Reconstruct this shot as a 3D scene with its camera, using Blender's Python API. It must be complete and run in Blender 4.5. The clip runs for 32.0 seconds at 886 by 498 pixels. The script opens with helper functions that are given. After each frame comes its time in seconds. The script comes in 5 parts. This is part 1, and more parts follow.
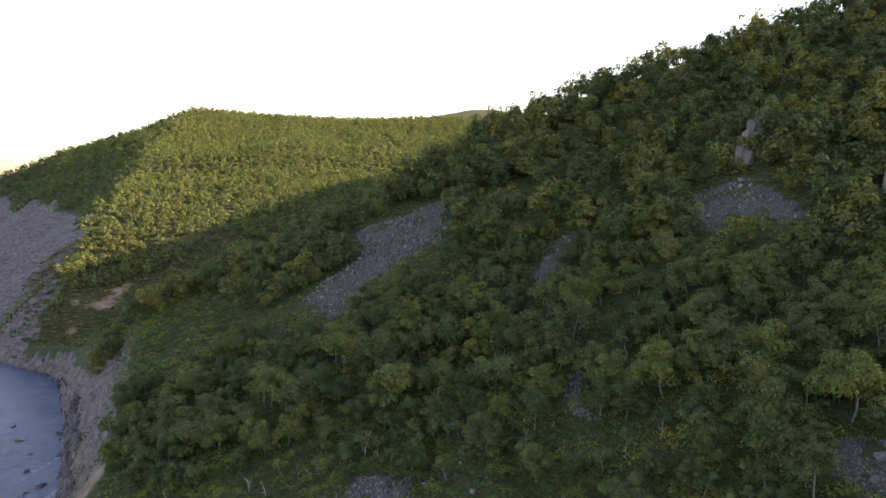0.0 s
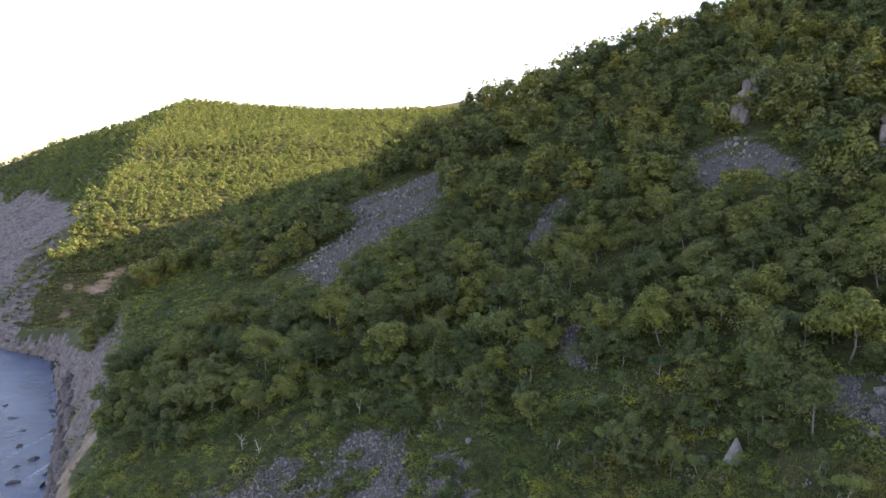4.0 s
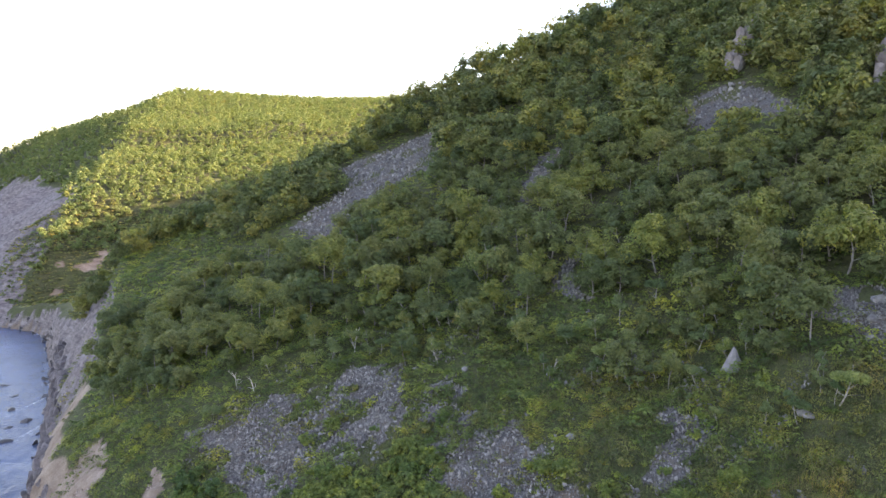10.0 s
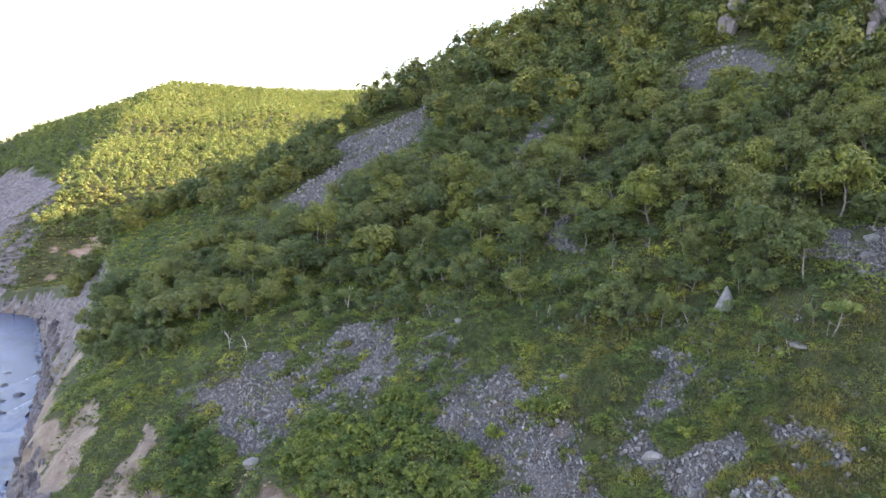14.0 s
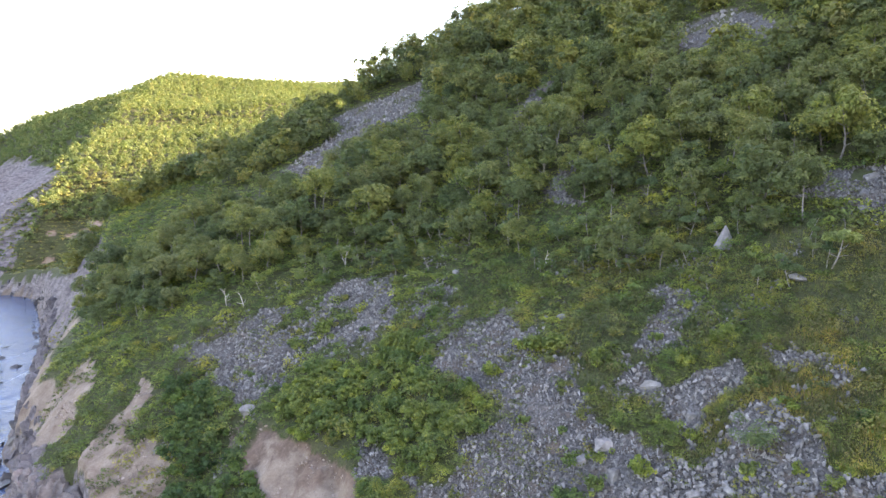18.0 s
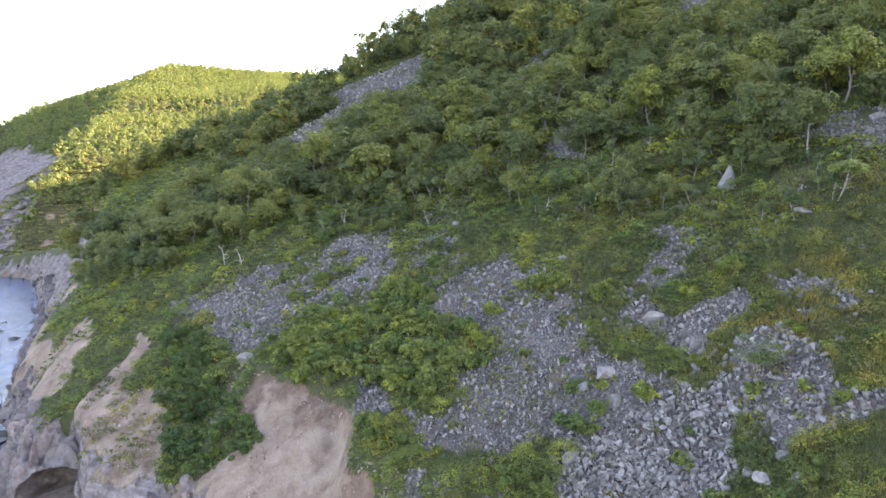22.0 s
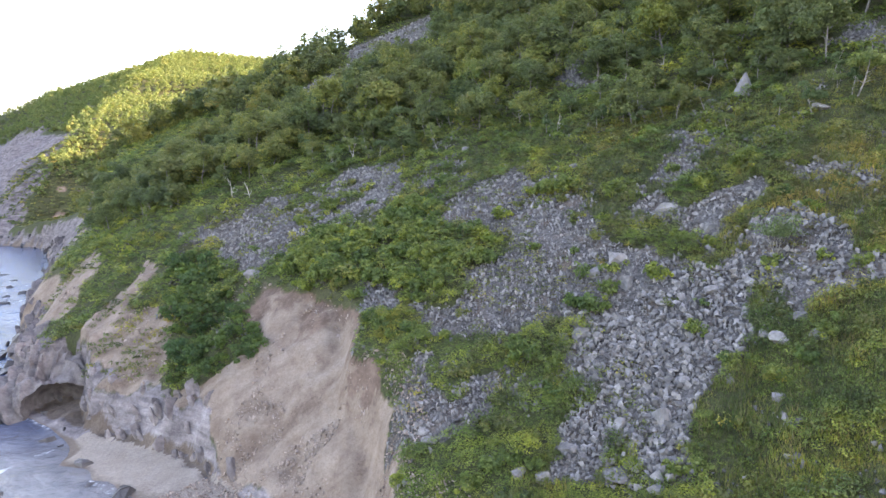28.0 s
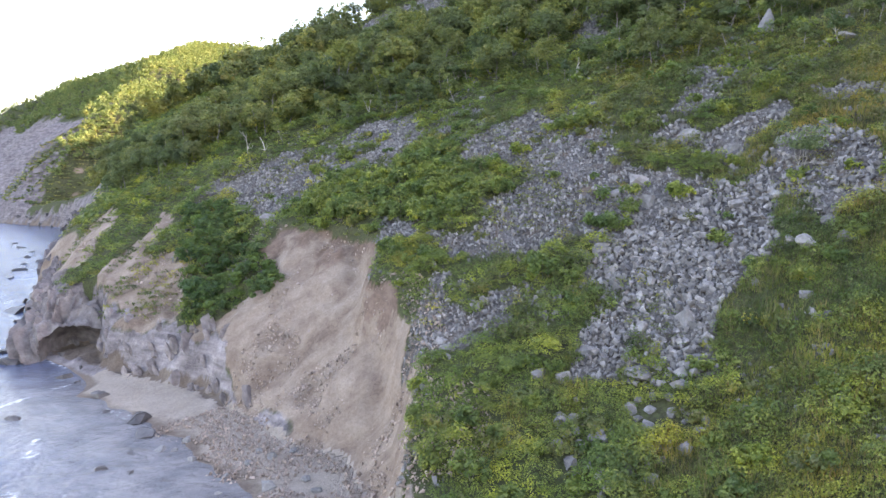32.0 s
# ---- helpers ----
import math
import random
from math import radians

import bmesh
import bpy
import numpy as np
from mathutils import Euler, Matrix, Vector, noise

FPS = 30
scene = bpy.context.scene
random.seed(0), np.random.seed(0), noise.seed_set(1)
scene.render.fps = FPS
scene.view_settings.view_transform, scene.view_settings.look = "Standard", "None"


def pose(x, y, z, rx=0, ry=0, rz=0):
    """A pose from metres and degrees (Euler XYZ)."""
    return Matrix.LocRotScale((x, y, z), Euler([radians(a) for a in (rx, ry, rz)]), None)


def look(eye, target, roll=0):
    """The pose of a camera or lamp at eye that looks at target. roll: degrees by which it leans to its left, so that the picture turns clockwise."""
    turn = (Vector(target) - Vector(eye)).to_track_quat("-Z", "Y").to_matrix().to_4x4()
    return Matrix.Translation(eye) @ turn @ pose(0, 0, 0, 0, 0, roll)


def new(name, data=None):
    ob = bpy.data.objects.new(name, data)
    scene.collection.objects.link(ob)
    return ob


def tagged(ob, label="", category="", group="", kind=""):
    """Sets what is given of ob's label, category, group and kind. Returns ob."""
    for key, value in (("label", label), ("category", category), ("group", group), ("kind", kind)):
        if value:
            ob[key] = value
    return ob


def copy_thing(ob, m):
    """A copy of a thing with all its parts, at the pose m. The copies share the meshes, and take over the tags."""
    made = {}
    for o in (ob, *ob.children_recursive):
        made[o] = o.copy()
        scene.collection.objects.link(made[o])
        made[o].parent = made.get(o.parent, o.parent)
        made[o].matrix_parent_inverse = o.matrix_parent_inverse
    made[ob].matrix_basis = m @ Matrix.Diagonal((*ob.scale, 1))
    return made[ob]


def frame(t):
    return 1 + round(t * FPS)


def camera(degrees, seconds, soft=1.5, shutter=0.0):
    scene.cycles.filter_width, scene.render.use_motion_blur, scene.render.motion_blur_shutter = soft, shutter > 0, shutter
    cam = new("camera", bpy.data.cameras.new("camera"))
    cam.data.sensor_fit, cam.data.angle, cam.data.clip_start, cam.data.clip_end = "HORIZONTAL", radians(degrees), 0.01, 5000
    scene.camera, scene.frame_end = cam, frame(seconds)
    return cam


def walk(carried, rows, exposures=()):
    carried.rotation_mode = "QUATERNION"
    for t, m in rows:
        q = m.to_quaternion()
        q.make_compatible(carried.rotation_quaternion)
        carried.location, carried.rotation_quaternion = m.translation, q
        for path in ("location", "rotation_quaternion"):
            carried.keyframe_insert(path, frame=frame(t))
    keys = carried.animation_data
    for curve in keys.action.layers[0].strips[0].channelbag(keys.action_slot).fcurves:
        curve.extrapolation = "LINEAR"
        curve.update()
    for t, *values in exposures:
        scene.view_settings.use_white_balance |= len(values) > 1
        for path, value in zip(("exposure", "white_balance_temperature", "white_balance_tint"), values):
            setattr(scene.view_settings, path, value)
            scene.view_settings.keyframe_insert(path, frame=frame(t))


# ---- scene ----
cam = camera(64.5, 32.0)
METRES, EYE, TILT, LEAN, TURN = 48.0, 68.4, -5.6, 0.0, 0.0
ROWS = [
    (0.0, 0.0, 0.0, 0.0, 0.0, 0.0, -0.0),
    (0.5, 0.0023, 0.005, -0.0184, -0.1, -0.09, 0.13),
    (1.0, 0.0053, 0.0104, -0.0361, -0.15, -0.11, 0.19),
    (1.5, 0.0062, 0.0146, -0.0517, -0.16, -0.14, 0.23),
    (2.0, 0.0065, 0.0162, -0.0677, -0.2, -0.16, 0.26),
    (2.5, 0.0071, 0.0177, -0.0843, -0.25, -0.18, 0.33),
    (3.0, 0.0072, 0.0208, -0.1014, -0.27, -0.19, 0.36),
    (3.5, 0.0066, 0.023, -0.117, -0.29, -0.23, 0.39),
    (5.5, 0.0036, 0.0262, -0.1795, -0.49, -0.31, 0.53),
    (6.0, 0.0033, 0.0281, -0.1959, -0.53, -0.32, 0.55),
    (6.5, 0.0037, 0.031, -0.2125, -0.54, -0.33, 0.56),
    (7.0, 0.0016, 0.0306, -0.2263, -0.6, -0.38, 0.64),
    (7.5, 0.0009, 0.0302, -0.2413, -0.64, -0.4, 0.67),
    (8.0, 0.0013, 0.0326, -0.2574, -0.68, -0.4, 0.73),
    (8.5, 0.0016, 0.0336, -0.2722, -0.75, -0.44, 0.8),
    (9.0, 0.0026, 0.0347, -0.2869, -0.77, -0.47, 0.82),
    (9.5, 0.0026, 0.0358, -0.3024, -0.79, -0.48, 0.83),
    (10.0, 0.0009, 0.0363, -0.3174, -0.83, -0.5, 0.84),
    (10.5, 0.0005, 0.0365, -0.3322, -0.87, -0.54, 0.9),
    (11.0, 0.0007, 0.0376, -0.3492, -0.89, -0.52, 0.92),
    (11.5, 0.0008, 0.0384, -0.3645, -0.95, -0.56, 0.96),
    (12.0, 0.0021, 0.0382, -0.3782, -0.99, -0.62, 1.03),
    (12.5, 0.0036, 0.041, -0.3942, -1.03, -0.61, 1.03),
    (13.0, 0.0044, 0.0408, -0.4094, -1.06, -0.63, 1.06),
    (13.5, 0.0057, 0.0417, -0.4247, -1.13, -0.65, 1.11),
    (14.0, 0.0081, 0.0416, -0.4409, -1.14, -0.65, 1.11),
    (14.5, 0.0102, 0.0426, -0.4574, -1.15, -0.67, 1.14),
    (16.5, 0.0099, 0.051, -0.5191, -1.14, -0.82, 1.15),
    (17.0, 0.0091, 0.0521, -0.5341, -1.17, -0.8, 1.15),
    (17.5, 0.0102, 0.0521, -0.5493, -1.2, -0.8, 1.18),
    (18.0, 0.011, 0.0513, -0.566, -1.19, -0.79, 1.17),
    (18.5, 0.0106, 0.0524, -0.5816, -1.21, -0.83, 1.15),
    (19.0, 0.0094, 0.0565, -0.5961, -1.21, -0.88, 1.15),
    (19.5, 0.0077, 0.06, -0.6102, -1.2, -0.9, 1.14),
    (20.0, 0.0067, 0.0623, -0.6239, -1.2, -0.89, 1.15),
    (20.5, 0.007, 0.0639, -0.6391, -1.2, -0.91, 1.17),
    (21.0, 0.0081, 0.0655, -0.6548, -1.18, -0.93, 1.19),
    (21.5, 0.0091, 0.0671, -0.6703, -1.17, -0.95, 1.2),
    (22.0, 0.0101, 0.069, -0.6854, -1.16, -1.0, 1.21),
    (22.5, 0.0108, 0.0707, -0.7014, -1.13, -1.01, 1.18),
    (23.0, 0.0116, 0.0729, -0.7168, -1.11, -1.03, 1.18),
    (23.5, 0.0135, 0.0741, -0.7329, -1.04, -1.05, 1.18),
    (24.0, 0.0143, 0.0756, -0.7483, -0.98, -1.09, 1.17),
    (24.5, 0.0149, 0.0773, -0.764, -0.91, -1.09, 1.14),
    (25.0, 0.0143, 0.0791, -0.7787, -0.83, -1.13, 1.11),
    (25.5, 0.0134, 0.0809, -0.7925, -0.78, -1.15, 1.1),
    (27.5, 0.0111, 0.0853, -0.8551, -0.42, -1.2, 0.92),
    (28.0, 0.0098, 0.0875, -0.8695, -0.33, -1.23, 0.89),
    (28.5, 0.0082, 0.0887, -0.8844, -0.24, -1.25, 0.86),
    (29.0, 0.0064, 0.0893, -0.8994, -0.14, -1.25, 0.8),
    (29.5, 0.0048, 0.0905, -0.9141, -0.04, -1.28, 0.76),
    (30.0, 0.0023, 0.0921, -0.9289, 0.08, -1.31, 0.71),
    (30.5, 0.0, 0.0936, -0.9437, 0.13, -1.36, 0.69),
    (31.0, -0.0005, 0.0954, -0.96, 0.17, -1.37, 0.66),
    (31.5, -0.0013, 0.0962, -0.9759, 0.23, -1.39, 0.61),
    (32.0, 0.0002, 0.0969, -0.9899, 0.73, -1.42, 0.59),
]
EXPOSURE = [(0.0, 1.68, 7750, 27), (3.0, 2.0, 7750, 27), (6.0, 2.4, 7700, 27), (13.0, 2.95, 7650, 27), (20.0, 3.16, 7650, 27), (32.0, 3.16, 7650, 27)]
walk(cam, [(t, pose(0, 0, EYE, TILT, LEAN, TURN) @ pose(METRES * x, METRES * y, METRES * z, 90 + pitch, roll, yaw)) for t, x, y, z, yaw, pitch, roll in ROWS], EXPOSURE)

# ---- world and sun: low evening sun behind the hill ----
SUN_RISE, SUN_TURN = 18.0, 80.0
sky = bpy.data.worlds.new("sky")
scene.world = sky
sky.use_nodes = True
wn, wl = sky.node_tree.nodes, sky.node_tree.links
sky_tex = wn.new("ShaderNodeTexSky")
sky_tex.sky_type, sky_tex.sun_disc = "NISHITA", False
sky_tex.sun_elevation, sky_tex.sun_rotation = radians(SUN_RISE), radians(SUN_TURN)
sky_tex.air_density, sky_tex.dust_density, sky_tex.ozone_density = 1.0, 1.2, 1.0
wn["Background"].inputs["Strength"].default_value = 0.15
wl.new(sky_tex.outputs[0], wn["Background"].inputs["Color"])
sun_way = Vector((math.sin(radians(SUN_TURN)) * math.cos(radians(SUN_RISE)), math.cos(radians(SUN_TURN)) * math.cos(radians(SUN_RISE)), math.sin(radians(SUN_RISE))))
sun = new("sun", bpy.data.lights.new("sun", "SUN"))
sun.data.energy, sun.data.angle, sun.data.color = 5.0, radians(0.5), (1.0, 0.87, 0.62)
sun.matrix_world = look(sun_way * 900, (0, 0, 0))

# ---- materials ----
def material(name):
    m = bpy.data.materials.new(name)
    m.use_nodes = True
    return m, m.node_tree.nodes, m.node_tree.links, m.node_tree.nodes["Principled BSDF"]


def noise_of(n, l, coord, scale, detail=6.0, rough=0.6):
    t = n.new("ShaderNodeTexNoise")
    t.inputs["Scale"].default_value, t.inputs["Detail"].default_value, t.inputs["Roughness"].default_value = scale, detail, rough
    l.new(coord, t.inputs["Vector"])
    return t.outputs["Fac"]


def ramp_of(n, l, fac, stops):
    r = n.new("ShaderNodeValToRGB")
    e = r.color_ramp.elements
    while len(e) < len(stops):
        e.new(0.5)
    for k, (pos, col) in zip(e, stops):
        k.position, k.color = pos, (*col, 1)
    l.new(fac, r.inputs["Fac"])
    return r.outputs["Color"]


def mix_of(n, l, fac, a, b, mode="MIX"):
    x = n.new("ShaderNodeMix")
    x.data_type, x.blend_type = "RGBA", mode
    if isinstance(fac, float):
        x.inputs[0].default_value = fac
    else:
        l.new(fac, x.inputs[0])
    for k, v in ((6, a), (7, b)):
        if isinstance(v, tuple):
            x.inputs[k].default_value = (*v, 1)
        else:
            l.new(v, x.inputs[k])
    return x.outputs[2]


def sums(n, l, op, a, b, clamp=False):
    x = n.new("ShaderNodeMath")
    x.operation, x.use_clamp = op, clamp
    for k, v in enumerate((a, b)):
        if isinstance(v, (int, float)):
            x.inputs[k].default_value = v
        else:
            l.new(v, x.inputs[k])
    return x.outputs[0]


def relief(n, l, bsdf, fac, strength, distance):
    b = n.new("ShaderNodeBump")
    b.inputs["Strength"].default_value, b.inputs["Distance"].default_value = strength, distance
    l.new(fac, b.inputs["Height"])
    l.new(b.outputs[0], bsdf.inputs["Normal"])


def plain(name, stops, scale, rough, bump_strength=0.4, bump_size=0.03, islands=0.0, per_object=0.0):
    """A material of one substance: colours along a noise, fine relief, shade that varies from piece to piece."""
    m, n, l, b = material(name)
    co = n.new("ShaderNodeTexCoord").outputs["Object"]
    geo = n.new("ShaderNodeNewGeometry")
    col = ramp_of(n, l, noise_of(n, l, co, scale), stops)
    grain = noise_of(n, l, co, scale * 7, 8.0)
    col = mix_of(n, l, 0.35, col, ramp_of(n, l, grain, ((0.3, (0.25, 0.25, 0.25)), (0.7, (1, 1, 1)))), "MULTIPLY")
    if islands:
        k = ramp_of(n, l, geo.outputs["Random Per Island"], ((0.0, (1 - islands,) * 3), (1.0, (1 + islands,) * 3)))
        col = mix_of(n, l, 1.0, col, k, "MULTIPLY")
    if per_object:
        k = ramp_of(n, l, n.new("ShaderNodeObjectInfo").outputs["Random"], ((0.0, (1 - per_object,) * 3), (1.0, (1 + per_object,) * 3)))
        col = mix_of(n, l, 1.0, col, k, "MULTIPLY")
    l.new(col, b.inputs["Base Color"])
    b.inputs["Roughness"].default_value = rough
    b.inputs["Specular IOR Level"].default_value = 0.25
    relief(n, l, b, grain, bump_strength, bump_size)
    return m


def foliage(name, colours, through_colour, vary=0.3, gloss=0.6, each=True, tone=False):
    """Leaves: a shade for each leaf and each plant, with some light let through."""
    m, n, l, b = material(name)
    geo = n.new("ShaderNodeNewGeometry")
    info = n.new("ShaderNodeObjectInfo")
    co = n.new("ShaderNodeTexCoord").outputs["Object"]
    leaf = ramp_of(n, l, geo.outputs["Random Per Island"], tuple((i / (len(colours) - 1), c) for i, c in enumerate(colours)))
    clump = ramp_of(n, l, noise_of(n, l, co, 0.45, 4.0), ((0.3, (1 - vary, 1 - 0.85 * vary, 1 - 0.9 * vary)), (0.5, (1.0, 1.0, 1.0)), (0.72, (1 + 1.0 * vary, 1 + 0.95 * vary, 1 + 0.35 * vary))))
    stand = ramp_of(n, l, noise_of(n, l, co, 0.13, 3.0), ((0.35, (0.8, 0.9, 0.85)), (0.55, (1.0, 1.0, 1.0)), (0.68, (1.22, 1.03, 0.92))))
    plant = ramp_of(n, l, info.outputs["Random"], ((0.0, (0.6, 0.75, 0.75)), (0.35, (0.9, 0.95, 0.95)), (0.7, (1.15, 1.1, 0.95)), (1.0, (1.42, 1.36, 0.92))))
    col = mix_of(n, l, 1.0, mix_of(n, l, 1.0, leaf, clump, "MULTIPLY"), stand, "MULTIPLY")
    patch = ramp_of(n, l, noise_of(n, l, co, 0.28, 5.0, 0.7), ((0.36, (0.72, 0.82, 0.85)), (0.48, (1.0, 1.0, 1.0)), (0.56, (1.0, 1.0, 1.0)), (0.66, (1.34, 1.26, 0.95))))
    col = mix_of(n, l, min(1.0, vary * 1.8), col, patch, "MULTIPLY")
    if tone:
        own = n.new("ShaderNodeAttribute")
        own.attribute_name = "tone"
        plant = ramp_of(n, l, own.outputs["Fac"], ((0.0, (0.6, 0.72, 0.74)), (0.4, (0.9, 0.93, 0.95)), (0.7, (1.2, 1.12, 0.95)), (1.0, (1.6, 1.4, 0.95))))
    if each or tone:
        col = mix_of(n, l, 1.0, col, plant, "MULTIPLY")
    l.new(col, b.inputs["Base Color"])
    b.inputs["Roughness"].default_value = gloss
    b.inputs["Specular IOR Level"].default_value = 0.3
    glow = n.new("ShaderNodeBsdfTranslucent")
    l.new(mix_of(n, l, 1.0, col, through_colour, "MULTIPLY"), glow.inputs["Color"])
    both = n.new("ShaderNodeMixShader")
    both.inputs[0].default_value = 0.32
    l.new(b.outputs[0], both.inputs[1])
    l.new(glow.outputs[0], both.inputs[2])
    l.new(both.outputs[0], n["Material Output"].inputs["Surface"])
    return m


OAK_TONES = ((0.082, 0.096, 0.038), (0.104, 0.12, 0.046), (0.128, 0.141, 0.055), (0.156, 0.165, 0.068))
SHRUB_TONES = ((0.074, 0.1, 0.032), (0.108, 0.137, 0.039), (0.138, 0.168, 0.048), (0.172, 0.196, 0.062))
HERB_TONES = ((0.076, 0.088, 0.034), (0.104, 0.116, 0.042), (0.126, 0.136, 0.05), (0.15, 0.13, 0.07), (0.115, 0.138, 0.048))
OAK = foliage("oak_leaves", OAK_TONES, (1.9, 1.9, 1.0), vary=0.4)
OAK_WOOD = foliage("oak_wood_leaves", OAK_TONES, (1.9, 1.9, 1.0), vary=0.3, each=False, tone=True)
BIRCH = foliage("birch_leaves", ((0.078, 0.102, 0.044), (0.102, 0.13, 0.056), (0.13, 0.158, 0.07), (0.16, 0.185, 0.088)), (2.0, 2.0, 1.0))
SHRUB = foliage("shrub_leaves", SHRUB_TONES, (2.0, 2.0, 0.8), vary=0.45)
CARPET = foliage("carpet_leaves", SHRUB_TONES, (2.0, 2.0, 0.8), vary=0.5, each=False, tone=True)
GRASS_TONES = ((0.072, 0.094, 0.03), (0.102, 0.126, 0.036), (0.122, 0.146, 0.044), (0.15, 0.128, 0.068), (0.17, 0.145, 0.10), (0.108, 0.134, 0.04))
GRASS = foliage("grass_blades", GRASS_TONES, (1.8, 1.8, 0.85), vary=0.5, each=False, tone=True)
MEADOW = foliage("meadow_leaves", ((0.092, 0.12, 0.03), (0.128, 0.159, 0.038), (0.16, 0.19, 0.046), (0.195, 0.215, 0.062)), (2.0, 2.0, 0.8), vary=0.55, each=False, tone=True)
BUSH = foliage("bush_leaves", HERB_TONES, (1.8, 1.8, 0.8), vary=0.4)
HERB = foliage("herb_leaves", HERB_TONES, (1.8, 1.8, 0.8), vary=0.45, each=False, tone=True)
FAR_LEAF = foliage("far_leaves", ((0.09, 0.114, 0.044), (0.115, 0.143, 0.053), (0.14, 0.166, 0.062), (0.168, 0.192, 0.076)), (1.6, 1.75, 1.0), vary=0.2, gloss=0.85, each=False)
BARK = plain("oak_bark", ((0.3, (0.12, 0.108, 0.095)), (0.7, (0.29, 0.268, 0.238))), 3.0, 0.9, 0.6, 0.02)
BIRCH_BARK = plain("birch_bark", ((0.35, (0.13, 0.115, 0.10)), (0.5, (0.28, 0.26, 0.23)), (0.8, (0.43, 0.40, 0.36))), 2.5, 0.8, 0.3, 0.01)
DEAD_WOOD = plain("dead_wood", ((0.3, (0.35, 0.32, 0.29)), (0.7, (0.6, 0.56, 0.5))), 3.0, 0.85, 0.4, 0.01)
STONE = plain("scree_stone", ((0.3, (0.105, 0.099, 0.096)), (0.5, (0.178, 0.169, 0.163)), (0.75, (0.295, 0.282, 0.268))), 1.6, 0.9, 0.5, 0.03, islands=0.42)
BOULDER = plain("boulder_stone", ((0.3, (0.12, 0.112, 0.108)), (0.5, (0.2, 0.19, 0.182)), (0.75, (0.3, 0.288, 0.275))), 1.1, 0.9, 0.7, 0.05, per_object=0.2)
WET_STONE = plain("wet_stone", ((0.3, (0.05, 0.045, 0.045)), (0.7, (0.14, 0.125, 0.12))), 1.4, 0.45, 0.6, 0.04, per_object=0.2)
PALE_STONE = plain("pale_stone", ((0.3, (0.15, 0.142, 0.138)), (0.7, (0.30, 0.285, 0.27))), 1.2, 0.85, 0.6, 0.04, per_object=0.15)


def ground_material():
    """Earth under herbs, scree dust darkened for the shade between stones, bare clay of the slide, cliff rock and beach
    sand, each where its mask lies.
    """
    m, n, l, b = material("hillside_ground")
    co = n.new("ShaderNodeTexCoord").outputs["Object"]

    def mask(name, edge=0.25):
        a = n.new("ShaderNodeAttribute")
        a.attribute_name = name
        v = sums(n, l, "ADD", a.outputs["Fac"], sums(n, l, "MULTIPLY", sums(n, l, "SUBTRACT", noise_of(n, l, co, 0.9, 5.0), 0.5), edge * 3))
        r = n.new("ShaderNodeMapRange")
        r.inputs["From Min"].default_value, r.inputs["From Max"].default_value = 0.38, 0.62
        l.new(v, r.inputs["Value"])
        return r.outputs["Result"]

    big, mid, fine = noise_of(n, l, co, 0.06, 4.0), noise_of(n, l, co, 0.5), noise_of(n, l, co, 4.0, 8.0, 0.7)
    herb = mix_of(n, l, big, ramp_of(n, l, mid, ((0.3, (0.035, 0.05, 0.018)), (0.55, (0.06, 0.085, 0.025)), (0.75, (0.10, 0.105, 0.04)))),
                  ramp_of(n, l, fine, ((0.35, (0.05, 0.04, 0.028)), (0.5, (0.085, 0.07, 0.045)), (0.65, (0.10, 0.11, 0.045)))))
    # scree colour kept dark to stand in for shade in the gaps between stones
    scree = mix_of(n, l, ramp_of(n, l, mid, ((0.48, (0, 0, 0)), (0.66, (1, 1, 1)))), ramp_of(n, l, fine, ((0.3, (0.05, 0.046, 0.044)), (0.5, (0.105, 0.098, 0.094)), (0.7, (0.2, 0.188, 0.178)))), ramp_of(n, l, fine, ((0.35, (0.075, 0.058, 0.046)), (0.7, (0.18, 0.142, 0.116)))))
    clay = mix_of(n, l, big, ramp_of(n, l, mid, ((0.3, (0.18, 0.134, 0.107)), (0.5, (0.28, 0.217, 0.172)), (0.75, (0.345, 0.282, 0.232)))),
                  ramp_of(n, l, mid, ((0.3, (0.175, 0.122, 0.092)), (0.7, (0.28, 0.222, 0.172)))))
    tilt = n.new("ShaderNodeMapping")
    tilt.inputs["Rotation"].default_value, tilt.inputs["Scale"].default_value = (0.6, 0.5, 0.3), (0.25, 0.25, 2.4)
    l.new(co, tilt.inputs["Vector"])
    strata = noise_of(n, l, tilt.outputs[0], 1.0, 7.0, 0.65)
    cliff = mix_of(n, l, 0.75, ramp_of(n, l, mid, ((0.3, (0.096, 0.082, 0.083)), (0.5, (0.178, 0.154, 0.154)), (0.75, (0.28, 0.25, 0.245)))),
                   ramp_of(n, l, strata, ((0.3, (0.45, 0.43, 0.42)), (0.5, (0.9, 0.87, 0.85)), (0.7, (1.35, 1.3, 1.25)))), "MULTIPLY")
    light = n.new("ShaderNodeAttribute")
    light.attribute_name = "pale"
    cliff = mix_of(n, l, light.outputs["Fac"], cliff, mix_of(n, l, 1.0, cliff, (1.5, 1.54, 1.54), "MULTIPLY"))
    sand = ramp_of(n, l, mid, ((0.3, (0.27, 0.222, 0.18)), (0.7, (0.36, 0.302, 0.25))))
    wet = ramp_of(n, l, mid, ((0.3, (0.11, 0.08, 0.062)), (0.7, (0.20, 0.155, 0.12))))
    col = mix_of(n, l, mask("scree"), herb, scree)
    run = n.new("ShaderNodeMapping")
    run.inputs["Rotation"].default_value, run.inputs["Scale"].default_value = (0, 0, -0.763), (0.09, 0.62, 0.09)
    l.new(co, run.inputs["Vector"])
    rill = noise_of(n, l, run.outputs[0], 1.0, 7.0, 0.65)
